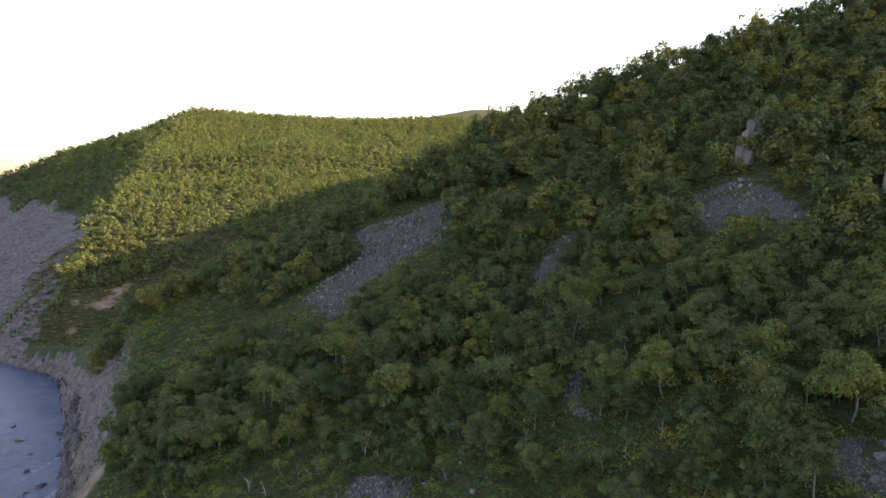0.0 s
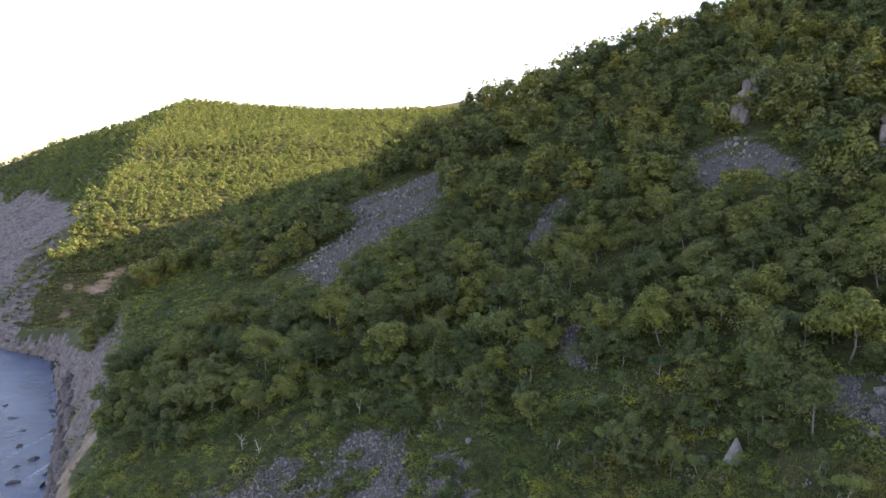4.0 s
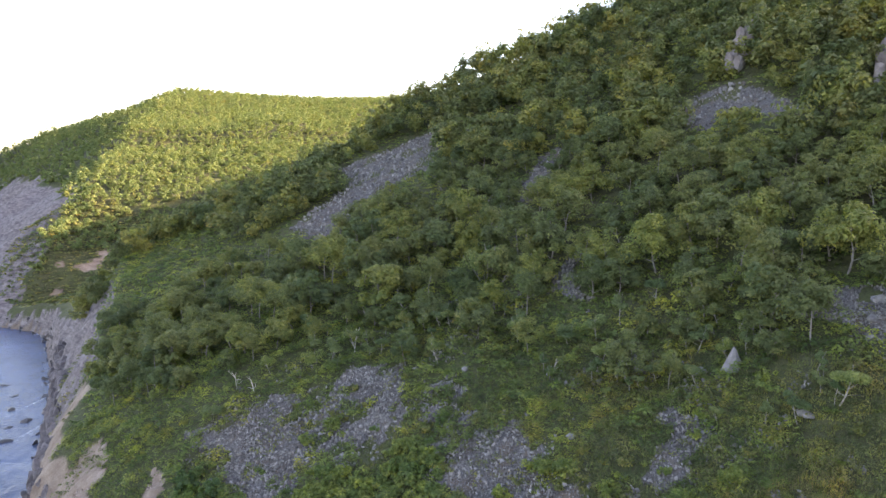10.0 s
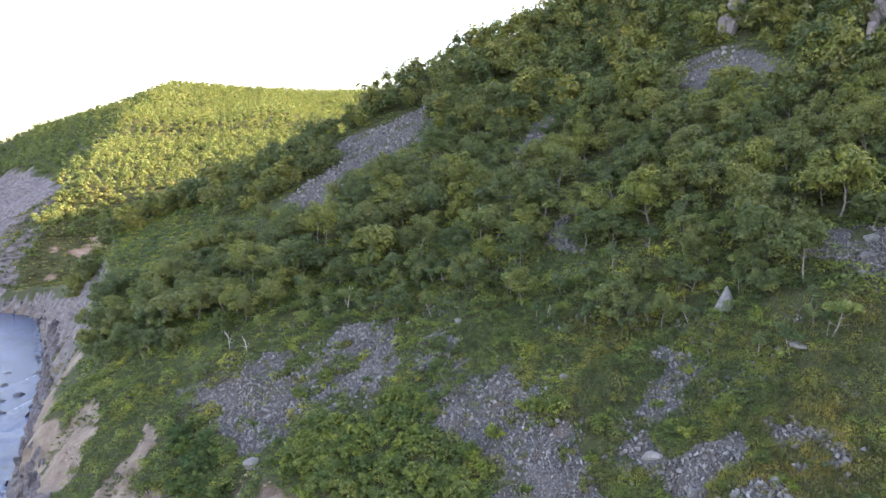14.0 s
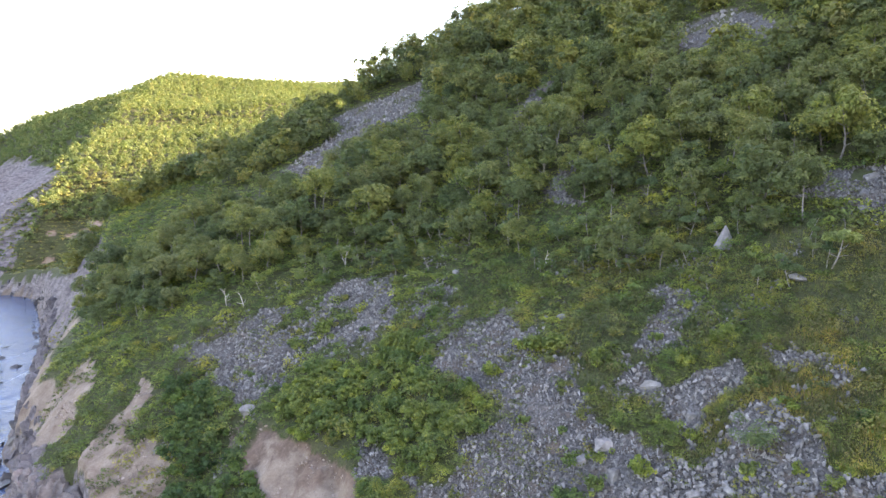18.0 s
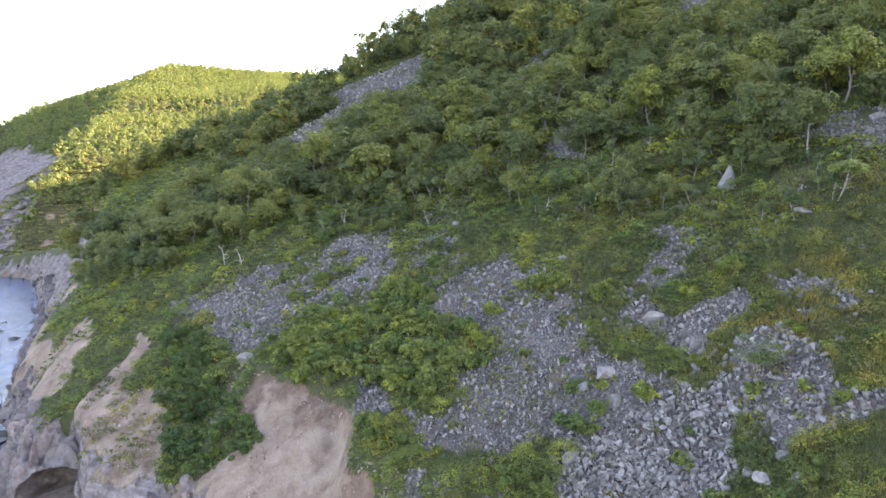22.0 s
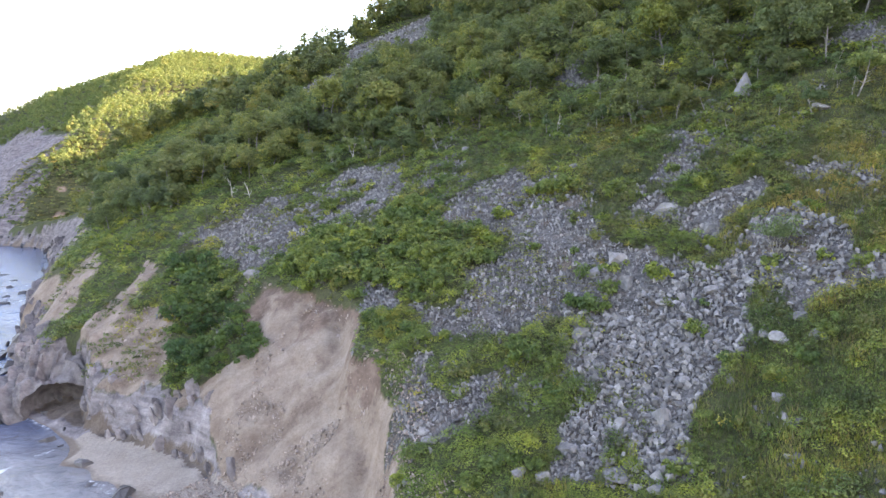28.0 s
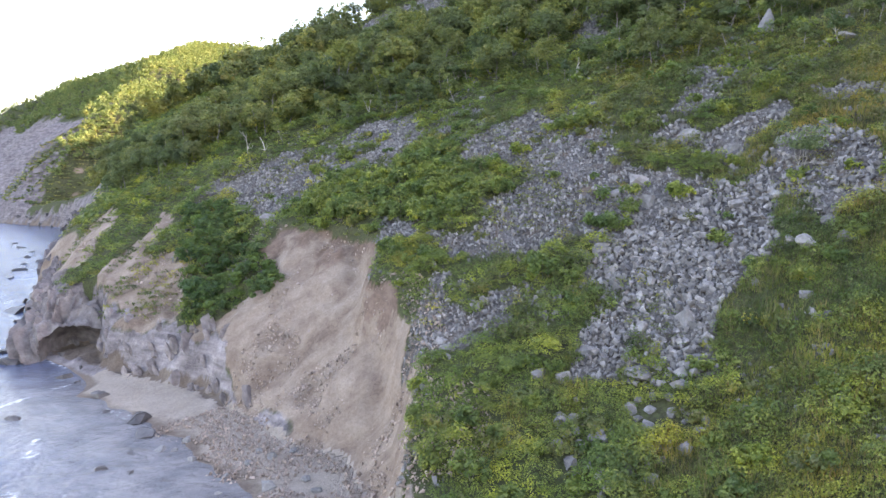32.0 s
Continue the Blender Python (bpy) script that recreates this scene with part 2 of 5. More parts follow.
    clay = mix_of(n, l, 0.6, clay, ramp_of(n, l, rill, ((0.32, (0.42, 0.36, 0.33)), (0.44, (0.8, 0.76, 0.73)), (0.54, (0.97, 0.96, 0.95)), (0.7, (1.12, 1.11, 1.1)))), "MULTIPLY")
    crumb = noise_of(n, l, co, 9.0, 4.0, 0.8)
    clay = mix_of(n, l, 0.6, clay, ramp_of(n, l, crumb, ((0.36, (0.5, 0.46, 0.43)), (0.44, (1.0, 1.0, 1.0)), (0.6, (1.0, 1.0, 1.0)), (0.68, (1.25, 1.24, 1.22)))), "MULTIPLY")
    # dark topsoil, with the steep rim's own shade painted in the same brown
    clay = mix_of(n, l, mask("soil_shade", 0.4), clay, ramp_of(n, l, mid, ((0.3, (0.10, 0.066, 0.05)), (0.7, (0.215, 0.15, 0.115)))))
    bare = mask("clay")
    col = mix_of(n, l, bare, col, clay)
    col = mix_of(n, l, mask("rock"), col, cliff)
    col = mix_of(n, l, mask("sand"), col, sand)
    col = mix_of(n, l, mask("wet", 0.15), col, wet)
    col = mix_of(n, l, 0.35, col, ramp_of(n, l, fine, ((0.3, (0.35, 0.35, 0.35)), (0.7, (1.1, 1.1, 1.1)))), "MULTIPLY")
    l.new(col, b.inputs["Base Color"])
    b.inputs["Roughness"].default_value = 0.92
    b.inputs["Specular IOR Level"].default_value = 0.2
    lumps = sums(n, l, "ADD", fine, sums(n, l, "ADD", sums(n, l, "ADD", mid, sums(n, l, "MULTIPLY", rill, 0.35)), strata))
    soft = sums(n, l, "SUBTRACT", 1.0, sums(n, l, "MULTIPLY", bare, 0.65))
    relief(n, l, b, sums(n, l, "MULTIPLY", lumps, soft), 0.75, 0.22)
    return m


def water_material():
    m, n, l, b = material("sea_water")
    co = n.new("ShaderNodeTexCoord").outputs["Object"]
    foam = n.new("ShaderNodeAttribute")
    foam.attribute_name = "foam"
    lace = sums(n, l, "MULTIPLY", foam.outputs["Fac"], noise_of(n, l, co, 1.3, 8.0, 0.75))
    r = n.new("ShaderNodeMapRange")
    r.inputs["From Min"].default_value, r.inputs["From Max"].default_value = 0.29, 0.62
    l.new(lace, r.inputs["Value"])
    deep = ramp_of(n, l, noise_of(n, l, co, 0.05, 4.0), ((0.35, (0.025, 0.045, 0.10)), (0.65, (0.055, 0.085, 0.16))))
    drift = n.new("ShaderNodeMapping")
    drift.inputs["Rotation"].default_value, drift.inputs["Scale"].default_value = (0, 0, 0.5), (0.16, 0.6, 1)
    l.new(co, drift.inputs["Vector"])
    deep = mix_of(n, l, ramp_of(n, l, noise_of(n, l, drift.outputs[0], 1.0, 5.0, 0.6), ((0.6, (0, 0, 0)), (0.66, (0.85, 0.85, 0.85)))), deep, (0.02, 0.025, 0.035))
    floor = n.new("ShaderNodeAttribute")
    floor.attribute_name = "shallow"
    deep = mix_of(n, l, sums(n, l, "MULTIPLY", floor.outputs["Fac"], 0.8), deep, ramp_of(n, l, noise_of(n, l, co, 0.4), ((0.35, (0.11, 0.10, 0.092)), (0.65, (0.21, 0.19, 0.17)))))
    l.new(mix_of(n, l, r.outputs["Result"], deep, (0.75, 0.77, 0.78)), b.inputs["Base Color"])
    l.new(sums(n, l, "ADD", sums(n, l, "MULTIPLY", r.outputs["Result"], 0.6), 0.12), b.inputs["Roughness"])
    b.inputs["IOR"].default_value = 1.33
    swell = sums(n, l, "ADD", noise_of(n, l, co, 0.25, 3.0), sums(n, l, "MULTIPLY", noise_of(n, l, co, 1.6, 6.0), 0.5))
    relief(n, l, b, swell, 0.6, 0.5)
    return m
# ---- the lie of the land: one height for every place ----
COAST = ((60, -45), (22, -4), (8, 14), (0, 27), (-5.5, 40), (-7.6, 46.3), (-11.5, 48.5), (-17, 54.5), (-23.5, 61), (-33, 66.5),
         (-40.5, 71.5), (-45.5, 75.5), (-51, 81), (-54.5, 88), (-57, 95), (-63.5, 103), (-67, 111), (-73, 125), (-84, 148), (-95, 171),
         (-107, 194), (-121, 218), (-131, 236), (-140, 245), (-154, 252), (-167, 261), (-187, 279), (-213, 311), (-304, 440), (-395, 545), (-600, 640),
         (-900, 800), (-2600, 2600))


def lattice(ix, iy):
    v = np.sin(ix * 127.1 + iy * 311.7) * 43758.5453
    return v - np.floor(v)


def wobble(x, y, size, seed=0.0):
    """Smooth noise from -1 to 1 whose bumps are about size metres across."""
    x, y = x / size + seed * 17.3, y / size - seed * 9.1
    ix, iy = np.floor(x), np.floor(y)
    fx, fy = x - ix, y - iy
    fx, fy = fx * fx * (3 - 2 * fx), fy * fy * (3 - 2 * fy)
    a = lattice(ix, iy) * (1 - fx) + lattice(ix + 1, iy) * fx
    b = lattice(ix, iy + 1) * (1 - fx) + lattice(ix + 1, iy + 1) * fx
    return (a * (1 - fy) + b * fy) * 2 - 1


def shore(x, y):
    """Metres from the foot of the cliffs, positive inland; and the way along the coast."""
    best = np.full(np.shape(x), 1e9)
    side = np.ones(np.shape(x))
    along = np.zeros(np.shape(x))
    run = 0.0
    for (ax, ay), (bx, by) in zip(COAST, COAST[1:]):
        dx, dy = bx - ax, by - ay
        length = math.hypot(dx, dy)
        k = np.clip(((x - ax) * dx + (y - ay) * dy) / length ** 2, 0, 1)
        off = np.hypot(x - ax - k * dx, y - ay - k * dy)
        near = off < best - 1e-6
        turn = dx * (y - ay) - dy * (x - ax)
        side = np.where(near, np.where(turn < 0, 1.0, -1.0), side)
        along = np.where(near, run + k * length, along)
        best = np.where(near, off, best)
        run += length
    return best * side, along


def soft_min(a, b, k):
    h = np.clip(0.5 + 0.5 * (b - a) / k, 0, 1)
    return b * (1 - h) + a * h - k * h * (1 - h)


def bump(x, y, cx, cy, r):
    return np.exp(-((x - cx) ** 2 + (y - cy) ** 2) / (r * r))


def slope_near(x, y):
    """The hillside above the beach, as far as its crest, and an added unseen ridge that blocks the sun."""
    crest = 186 + 22 * np.exp(-((x - 30) / 45) ** 2) - 8 * np.exp(-((x - 110) / 40) ** 2) + 3 * np.sin(x / 13.0) + 2.2 * np.maximum(x - 150, 0)
    z = -6.6 + 0.4 * x + 0.383 * np.minimum(y, crest)
    z = z - 2.8 * bump(x, y, 12, 36, 14) + 3.5 * bump(x, y, 54, 130, 26) + 2.5 * bump(x, y, -38, 110, 18) + 5 * bump(x, y, 38, 186, 34) + 8 * bump(x, y, 88, 185, 36)
    # ridge added out of view around x = 300, sized to shade the far hill's foot
    z = soft_min(z, 180 + 0.09 * np.clip(y - 406, 0, 250) - 0.3 * np.abs(x - 300), 20)
    z = z + wobble(x, y, 22, 1) * 0.9 + wobble(x, y, 8, 2) * 0.4
    return soft_min(z, z + 3 - 0.62 * (y - crest), 6) + 5 * bump(x, y, -10, 203, 16)


FAR_Y = (200, 262, 290, 318, 339, 373, 465, 484, 507, 546, 700, 730, 800, 1000, 1400, 2600)
FAR_Z = (-30, -4, 12, 30, 44, 55, 72, 82, 89, 94, 124, 127, 118, 70, 30, 20)


def slope_far(x, y):
    """The hill across the ravine."""
    v = y - 0.45 * (np.maximum(x, -500) + 139)
    z = np.interp(v, FAR_Y, FAR_Z)
    arris = -162 - 0.2 * (y - 305)
    west = np.maximum(arris - x, 0)
    z = z + 0.05 * np.clip(x + 200, 0, 300) * np.clip((v - 500) / 150, 0, 1)
    z = z - 0.36 * west - 0.28 * np.minimum(west, 50) * np.clip((610 - v) / 120, 0, 1) + wobble(x, y, 60, 3) * 3 + wobble(x, y, 20, 4) * 1.2
    z = z + 5 * bump(x, y, -330, 612, 60) + 4 * bump(x, y, -218, 680, 50) + 7 * bump(x, y, 46, 808, 75) - 3 * bump(x, y, -100, 735, 50)
    return z + 6 * bump(x, y, -128, 286, 24) + 11 * bump(x, y, -160, 284, 20)


def hillside(x, y):
    """Both hills and the hanging ravine between them."""
    ravine = np.clip(9 + 0.2 * (x + 134) + 0.03 * (y - 243), 7, 60) + 0.8 * wobble(x, y, 9, 63) - 2.0 * np.maximum(190 - y, 0)
    return np.maximum(np.maximum(slope_near(x, y), slope_far(x, y)), ravine)


# the upper edge of the landslide
RIM_Y = (20, 33, 40, 45, 50, 53, 55, 60, 65, 70, 77, 84)
RIM_X = (0, -4.4, -3.4, -3.6, -4.6, -6.3, -7.8, -7.2, -8.6, -14.5, -20.5, -24)


def height(x, y):
    x, y = np.asarray(x, float), np.asarray(y, float)
    d, along = shore(x, y)
    far = np.clip((np.hypot(x, y) - 200) / 120, 0, 1)
    hill = hillside(x, y)
    rough = wobble(x, y, 5, 5) * 0.5 + wobble(x, y, 2.2, 6) * 0.25 + far * (wobble(x, y, 26, 15) * 5 + np.abs(wobble(along + 0.3 * d, d * 0.2, 17, 61)) * 9 + np.abs(wobble(along, d * 0.3, 7, 62)) * 4 - 5)
    z0 = along * 0
    rocky = np.clip((along + 3 * wobble(x, y, 4, 10) - 124) / 16, 0, 1)
    steep = 1.0 - 0.12 * rocky + 0.55 * np.clip((along - 168) / 20, 0, 1) * (1 - far) + 0.05 * far + 0.08 * wobble(along, along * 0, 9, 7)
    foot = 0.5 + rocky * (2.9 + 1.3 * wobble(along, along * 0, 6, 8) + 2.6 * bump(x, y, -44, 76, 8) + 2.4 * bump(x, y, -46, 78, 6)) + 2.5 * far
    shift = rocky * (1 - far) * (1.3 * np.abs(wobble(along, z0, 3.4, 17)) + 0.5 * np.abs(wobble(along, z0, 1.3, 18)))
    cliff = 0.4 + foot * np.clip((d - shift) / (1.3 + 3 * far), 0, 1) + steep * np.maximum(d - 0.8, 0) + rough * np.clip(d / 3, 0, 1)
    rim = np.interp(y, RIM_Y, RIM_X)
    cliff = cliff + 2.2 * np.clip(x - rim + 0.5, 0, 30) * (y < 84) + 1.5 * np.maximum(d - 8 - 7 * np.clip((along - 195) / 25, 0, 1), 0) * np.clip((along - 148) / 8, 0, 1) * (1 - far)
    z = soft_min(hill, cliff, 1.2)
    k = np.clip(((x + 38.6) * -0.464 + (y - 69.2) * 0.886) / 8.0, 0, 1)
    notch = np.clip(3.4 - np.hypot(x + 38.6 + 3.71 * k, y - 69.2 - 7.09 * k), 0, 1)
    z = z * (1 - notch) + 0.5 * notch
    beach = 0.4 + (0.075 + 0.5 * np.clip((along - 146) / 10, 0, 1)) * d + 0.1 * wobble(x, y, 3, 9)
    return np.where(d > 0, np.maximum(z, 0.3), np.maximum(beach, -4.0))


# ---- where scree, bare clay, bushes and wood lie, as outlines in plan ----
SCREES = {
    "band": ((-36, 95.7), (-28.5, 94.4), (-20, 97), (-15, 96), (-10.8, 99), (-5.8, 96.3), (-4, 88), (-3.9, 84.7), (-4.3, 79), (-8.6, 78.5), (-16.3, 82), (-16.8, 76.7), (-19.9, 77), (-24, 80), (-28.1, 84.7), (-25.5, 88), (-29, 91)),
    "heart": ((-0.8, 87), (4.6, 83), (6.4, 73), (10, 73), (9.3, 70), (10, 65.7), (13.5, 61.3), (13.3, 58.3), (16.7, 53.5), (22, 49.7), (26.6, 49.5), (27.7, 47), (31, 44), (29, 41),
              (24.3, 41.2), (19.5, 43), (17, 42.8), (16, 41), (7.4, 44.7), (9.2, 48.4), (3.6, 50.7), (-2.6, 58), (-0.7, 58.4), (5.7, 58.8), (4.2, 65.8), (0, 70.7)),
    "tongue": ((20.8, 63), (23, 67.7), (24.8, 66.4), (24, 63), (26.4, 61), (23, 59.7), (20, 59.6), (18, 61)),
    "pocket": ((27.8, 55.5), (29.2, 54.7), (31.2, 51.8), (30, 50.5), (28, 52.3)),
    "strip": ((17.3, 60), (19.2, 58), (21.8, 57.4), (24.6, 54.8), (24.6, 52), (22, 53.6), (21, 51.8), (19.6, 53.8), (17.4, 56.9)),
    "high": ((-24.4, 184.6), (-11.6, 180.7), (0.7, 178.4), (2.6, 165.5), (0, 157), (-6.4, 157.5), (-14.8, 152), (-22.4, 144.6), (-31.8, 157), (-24, 166), (-20, 172)),
    "crag_foot": ((45, 132.3), (53.3, 128.7), (57.8, 122.8), (61.3, 112.7), (57.7, 114.4), (50, 120.4), (45.6, 118.7), (42.7, 124)),
    "gully": ((18.5, 100.4), (20.4, 104.2), (23.2, 103.4), (20.8, 100), (20.7, 94), (22, 89.6), (19, 92.6), (17, 98.7)),
    "chute": ((14, 126.4), (18.2, 131.3), (22.4, 137.6), (25.7, 137.6), (24.5, 133.6), (19.7, 127), (16, 122.5)),
    "east": ((39, 72.8), (42.8, 74.2), (50, 71), (45, 64), (41, 69)),
    "coarse": ((8, 46), (10.3, 49), (12, 48.5), (17.4, 44), (16, 40.7), (14.4, 38.2), (12.7, 36), (10.5, 36.6), (8, 37.8), (8, 41)),
    "patch": ((-2.6, 52), (-0.3, 51.2), (4.1, 48), (5.6, 45.5), (4.5, 43.2), (1, 44), (-1.6, 45.4), (-2.3, 49)),
    "rim": ((-8.3, 64.6), (-5, 62.5), (-3.8, 59.4), (-2.8, 57.4), (-5.7, 59), (-7, 60.4)),
}
BUSHY = {
    "thicket": ((-17, 75.8), (-12.5, 79.3), (-5.6, 73.8), (-5.4, 79.8), (0, 78), (0.4, 71.2), (-0.7, 70.2), (5.6, 63), (5.5, 59), (1.8, 59.2), (-1.6, 57.5), (-3.3, 61.7), (-8.4, 66.5), (-12, 67.2)),
    "lower": ((-6.4, 59.3), (-2.6, 56.2), (1.5, 52.2), (-2.5, 53.7), (-4.6, 55.6), (-5.8, 57.6)),
    "rib": ((-34, 88), (-30, 87), (-25, 79), (-23, 74.5), (-20.1, 71), (-17.2, 66.8), (-17, 65), (-18.8, 64), (-21.9, 65), (-24.5, 66), (-26.4, 67.5), (-26, 69.5), (-28.2, 72.5), (-30, 75), (-30, 80), (-33, 85)),
    "shoulder": ((-47.5, 100), (-46.3, 94), (-44.8, 87.4), (-45.4, 82.5), (-41, 79), (-40.5, 83), (-40.5, 90.5), (-38.4, 90.7), (-35.2, 89.9), (-37.2, 95.3), (-44.8, 99.3)),
}
BARE_SIDE = ((-57, 97), (-50, 102), (-48.5, 101), (-47.2, 93.5), (-45.8, 87.4), (-46.4, 82.9), (-42, 78.6), (-40, 78.5), (-39.5, 82), (-38.9, 90), (-36, 89), (-35, 82), (-32, 77), (-28.5, 73), (-26, 69), (-27, 65), (-32, 67), (-38, 70), (-46, 76), (-52, 82), (-56, 90))
FAR_SLIDES = (((-139, 304), (-136, 300), (-136, 293), (-137, 283.6), (-141, 280.5), (-142, 284), (-141, 292)), ((-151.6, 284), (-149, 285), (-146.3, 279.6), (-147.8, 276)),
              ((-148, 272.4), (-145.6, 275), (-142.4, 279), (-142.6, 275.6), (-146, 271)))
WOOD_EDGE = ((-66, 125), (-43, 104), (-35, 102.3), (-29, 104), (-20, 105), (-9.6, 103), (0.6, 95), (11, 89), (16.4, 81), (22, 77), (27, 73.6), (32, 71), (35, 66), (38, 62), (45, 55), (60, 38))


def inside(x, y, ring, fray=0.9):
    """1 within the outline, 0 outside, with a frayed edge."""
    x, y = np.broadcast_arrays(np.asarray(x, float), np.asarray(y, float))
    reach = 3 * fray + 0.1
    ex, ey = [p[0] for p in ring], [p[1] for p in ring]
    close = (x > min(ex) - reach) & (x < max(ex) + reach) & (y > min(ey) - reach) & (y < max(ey) + reach)
    out = np.zeros(x.shape)
    if close.any():
        out[close] = within(x[close], y[close], ring, fray)
    return out


def within(x, y, ring, fray):
    x = x + fray * (wobble(x, y, 2.4, 11) + 0.5 * wobble(x, y, 0.9, 12) + 1.1 * wobble(x, y, 6.5, 19))
    y = y + fray * (wobble(x, y, 2.4, 13) + 0.5 * wobble(x, y, 0.9, 14) + 1.1 * wobble(x, y, 6.5, 20))
    odd = np.zeros(np.shape(x), bool)
    for (ax, ay), (bx, by) in zip(ring, ring[1:] + ring[:1]):
        if ay != by:
            odd ^= ((ay > y) != (by > y)) & (x < (bx - ax) * (y - ay) / (by - ay) + ax)
    return odd.astype(float)


def any_of(x, y, rings, fray=0.9):
    v = np.zeros(np.shape(x))
    for ring in rings:
        v = np.maximum(v, inside(x, y, ring, fray))
    return v


def wooded(x, y):
    """Metres above the lower edge of the wood, measured along y."""
    return y - np.interp(x, [p[0] for p in WOOD_EDGE], [p[1] for p in WOOD_EDGE])


def masks(x, y):
    d, along = shore(x, y)
    z = height(x, y)
    near = np.hypot(x, y) < 235
    hill = hillside(x, y)
    bare = np.clip((hill - z) / 1.2 - 0.1 + 0.5 * wobble(x, y, 4, 21), 0, 1) * (d > 0)
    green = any_of(x, y, BUSHY.values())
    scree = any_of(x, y, SCREES.values(), 1.35) * (1 - any_of(x, y, (BUSHY["thicket"], BUSHY["lower"]))) * (wobble(x, y, 5, 26) + 0.6 * wobble(x, y, 1.8, 27) < 0.78) * ((wobble(x, y, 3.2, 36) + 0.5 * wobble(x, y, 1.3, 37) < 0.5) | (y < 74))
    bare = bare * (1 - green) * (1 - scree) * np.clip((np.interp(y, RIM_Y, RIM_X) + 1.7 - x + 0.6 * wobble(x, y, 2, 23)) / 0.6 + (y > 84) * 99, 0, 1)
    bare = bare * np.clip((8.5 + 8 * np.clip((along - 195) / 25, 0, 1) + 6 * bump(x, y, -33, 76, 9) + 5 * bump(x, y, -43, 80, 10) + 2 * wobble(x, y, 5, 24) - d) / 1.5 + (along < 146) * 99 + (~near) * 99, 0, 1)
    bare = bare * np.clip((54 + 9 * wobble(x, y, 18, 25) - z) / 4 + near * 99, 0, 1)
    bare = np.maximum(bare, inside(x, y, BARE_SIDE, 1.2) * (1 - green))
    west = x < -166 - 0.2 * (y - 305) + 3 * wobble(x, y, 9, 67)
    bare = np.maximum(bare, west * np.clip((50 + 9 * wobble(x, y, 18, 25) - z) / 4, 0, 1) * (d > 0) * (y > 255))
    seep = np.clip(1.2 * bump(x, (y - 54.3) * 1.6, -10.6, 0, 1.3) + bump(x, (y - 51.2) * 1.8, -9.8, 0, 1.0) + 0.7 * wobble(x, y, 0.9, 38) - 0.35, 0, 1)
    low = np.clip((5.2 * np.clip((along + 5 * wobble(x, y, 4, 29) - 116) / 22, 0, 1) + 4.5 * bump(x, y, -46, 80, 9) + 1.5 * wobble(x, y, 6, 22) + 0.8 * wobble(x, y, 1.7, 30) - z) / 1.5, 0, 1) * (along > 114)
    rock = bare * np.maximum(low, np.clip((np.hypot(x, y) - 135) / 25, 0, 1))
    rock = np.maximum(rock, (d <= 0.3) * (along >= 150))
    slide = any_of(x, y, FAR_SLIDES, 1.3)
    return {"scree": scree * (d > 1), "clay": np.maximum(bare, slide) * (1 - rock), "rock": rock, "sand": (d <= 0.3) * (along < 150) * 1.0, "wet": np.maximum(np.clip(0.62 - z * 2.2, 0, 1) * (d <= 2.0), 0.8 * np.clip(2.0 + wobble(x, y, 3, 28) - z, 0, 1) * (along > 131) * (d > 0.2)),
            # soil under the lip and seeps, plus a painted shade band along the rim
            "soil_shade": np.maximum(np.clip(1.0 - (hill - z + 0.8 * wobble(x, y, 2.2, 101)) / 2.9, 0, 1), np.maximum(seep, np.clip(1.15 - (np.interp(y, RIM_Y, RIM_X) + 1.2 - x) / 1.5 + 0.8 * wobble(x, y, 1.8, 39), 0, 1) * np.clip((58 - y) / 6, 0, 1))) * (along < 146) * (d > 6), "green": green, "pale": np.clip((160 - along) / 14, 0, 1), "bare": bare, "d": d, "along": along, "z": z}


def mesh_of(name, verts, faces, mats=(), face_mats=None, smooth=False):
    """A mesh from an array of places and an array of faces with one number of corners."""
    verts, faces = np.asarray(verts, np.float32), np.asarray(faces, np.int32)
    me = bpy.data.meshes.new(name)
    me.vertices.add(len(verts))
    me.vertices.foreach_set("co", verts.ravel())
    me.loops.add(faces.size)
    me.loops.foreach_set("vertex_index", faces.ravel())
    me.polygons.add(len(faces))
    me.polygons.foreach_set("loop_start", np.arange(0, faces.size, faces.shape[1], dtype=np.int32))
    me.polygons.foreach_set("use_smooth", np.full(len(faces), smooth))
    for m in mats:
        me.materials.append(m)
    if face_mats is not None:
        me.polygons.foreach_set("material_index", np.asarray(face_mats, np.int32))
    me.update(calc_edges=True)
    return me


def attribute(me, name, values):
    a = me.attributes.new(name, "FLOAT", "POINT")
    a.data.foreach_set("value", np.asarray(values, np.float32))


def grid_of(xs, ys):
    gx, gy = np.meshgrid(xs, ys)
    w = len(xs)
    i = (np.arange(len(ys) - 1)[:, None] * w + np.arange(w - 1)[None]).ravel()
    return gx.ravel(), gy.ravel(), np.stack((i, i + 1, i + w + 1, i + w), 1)


def spread(*stretches):
    """Coordinates with a step of its own for each stretch (from, to, step)."""
    return np.unique(np.round(np.concatenate([np.arange(a, b, s) for a, b, s in stretches]), 3))


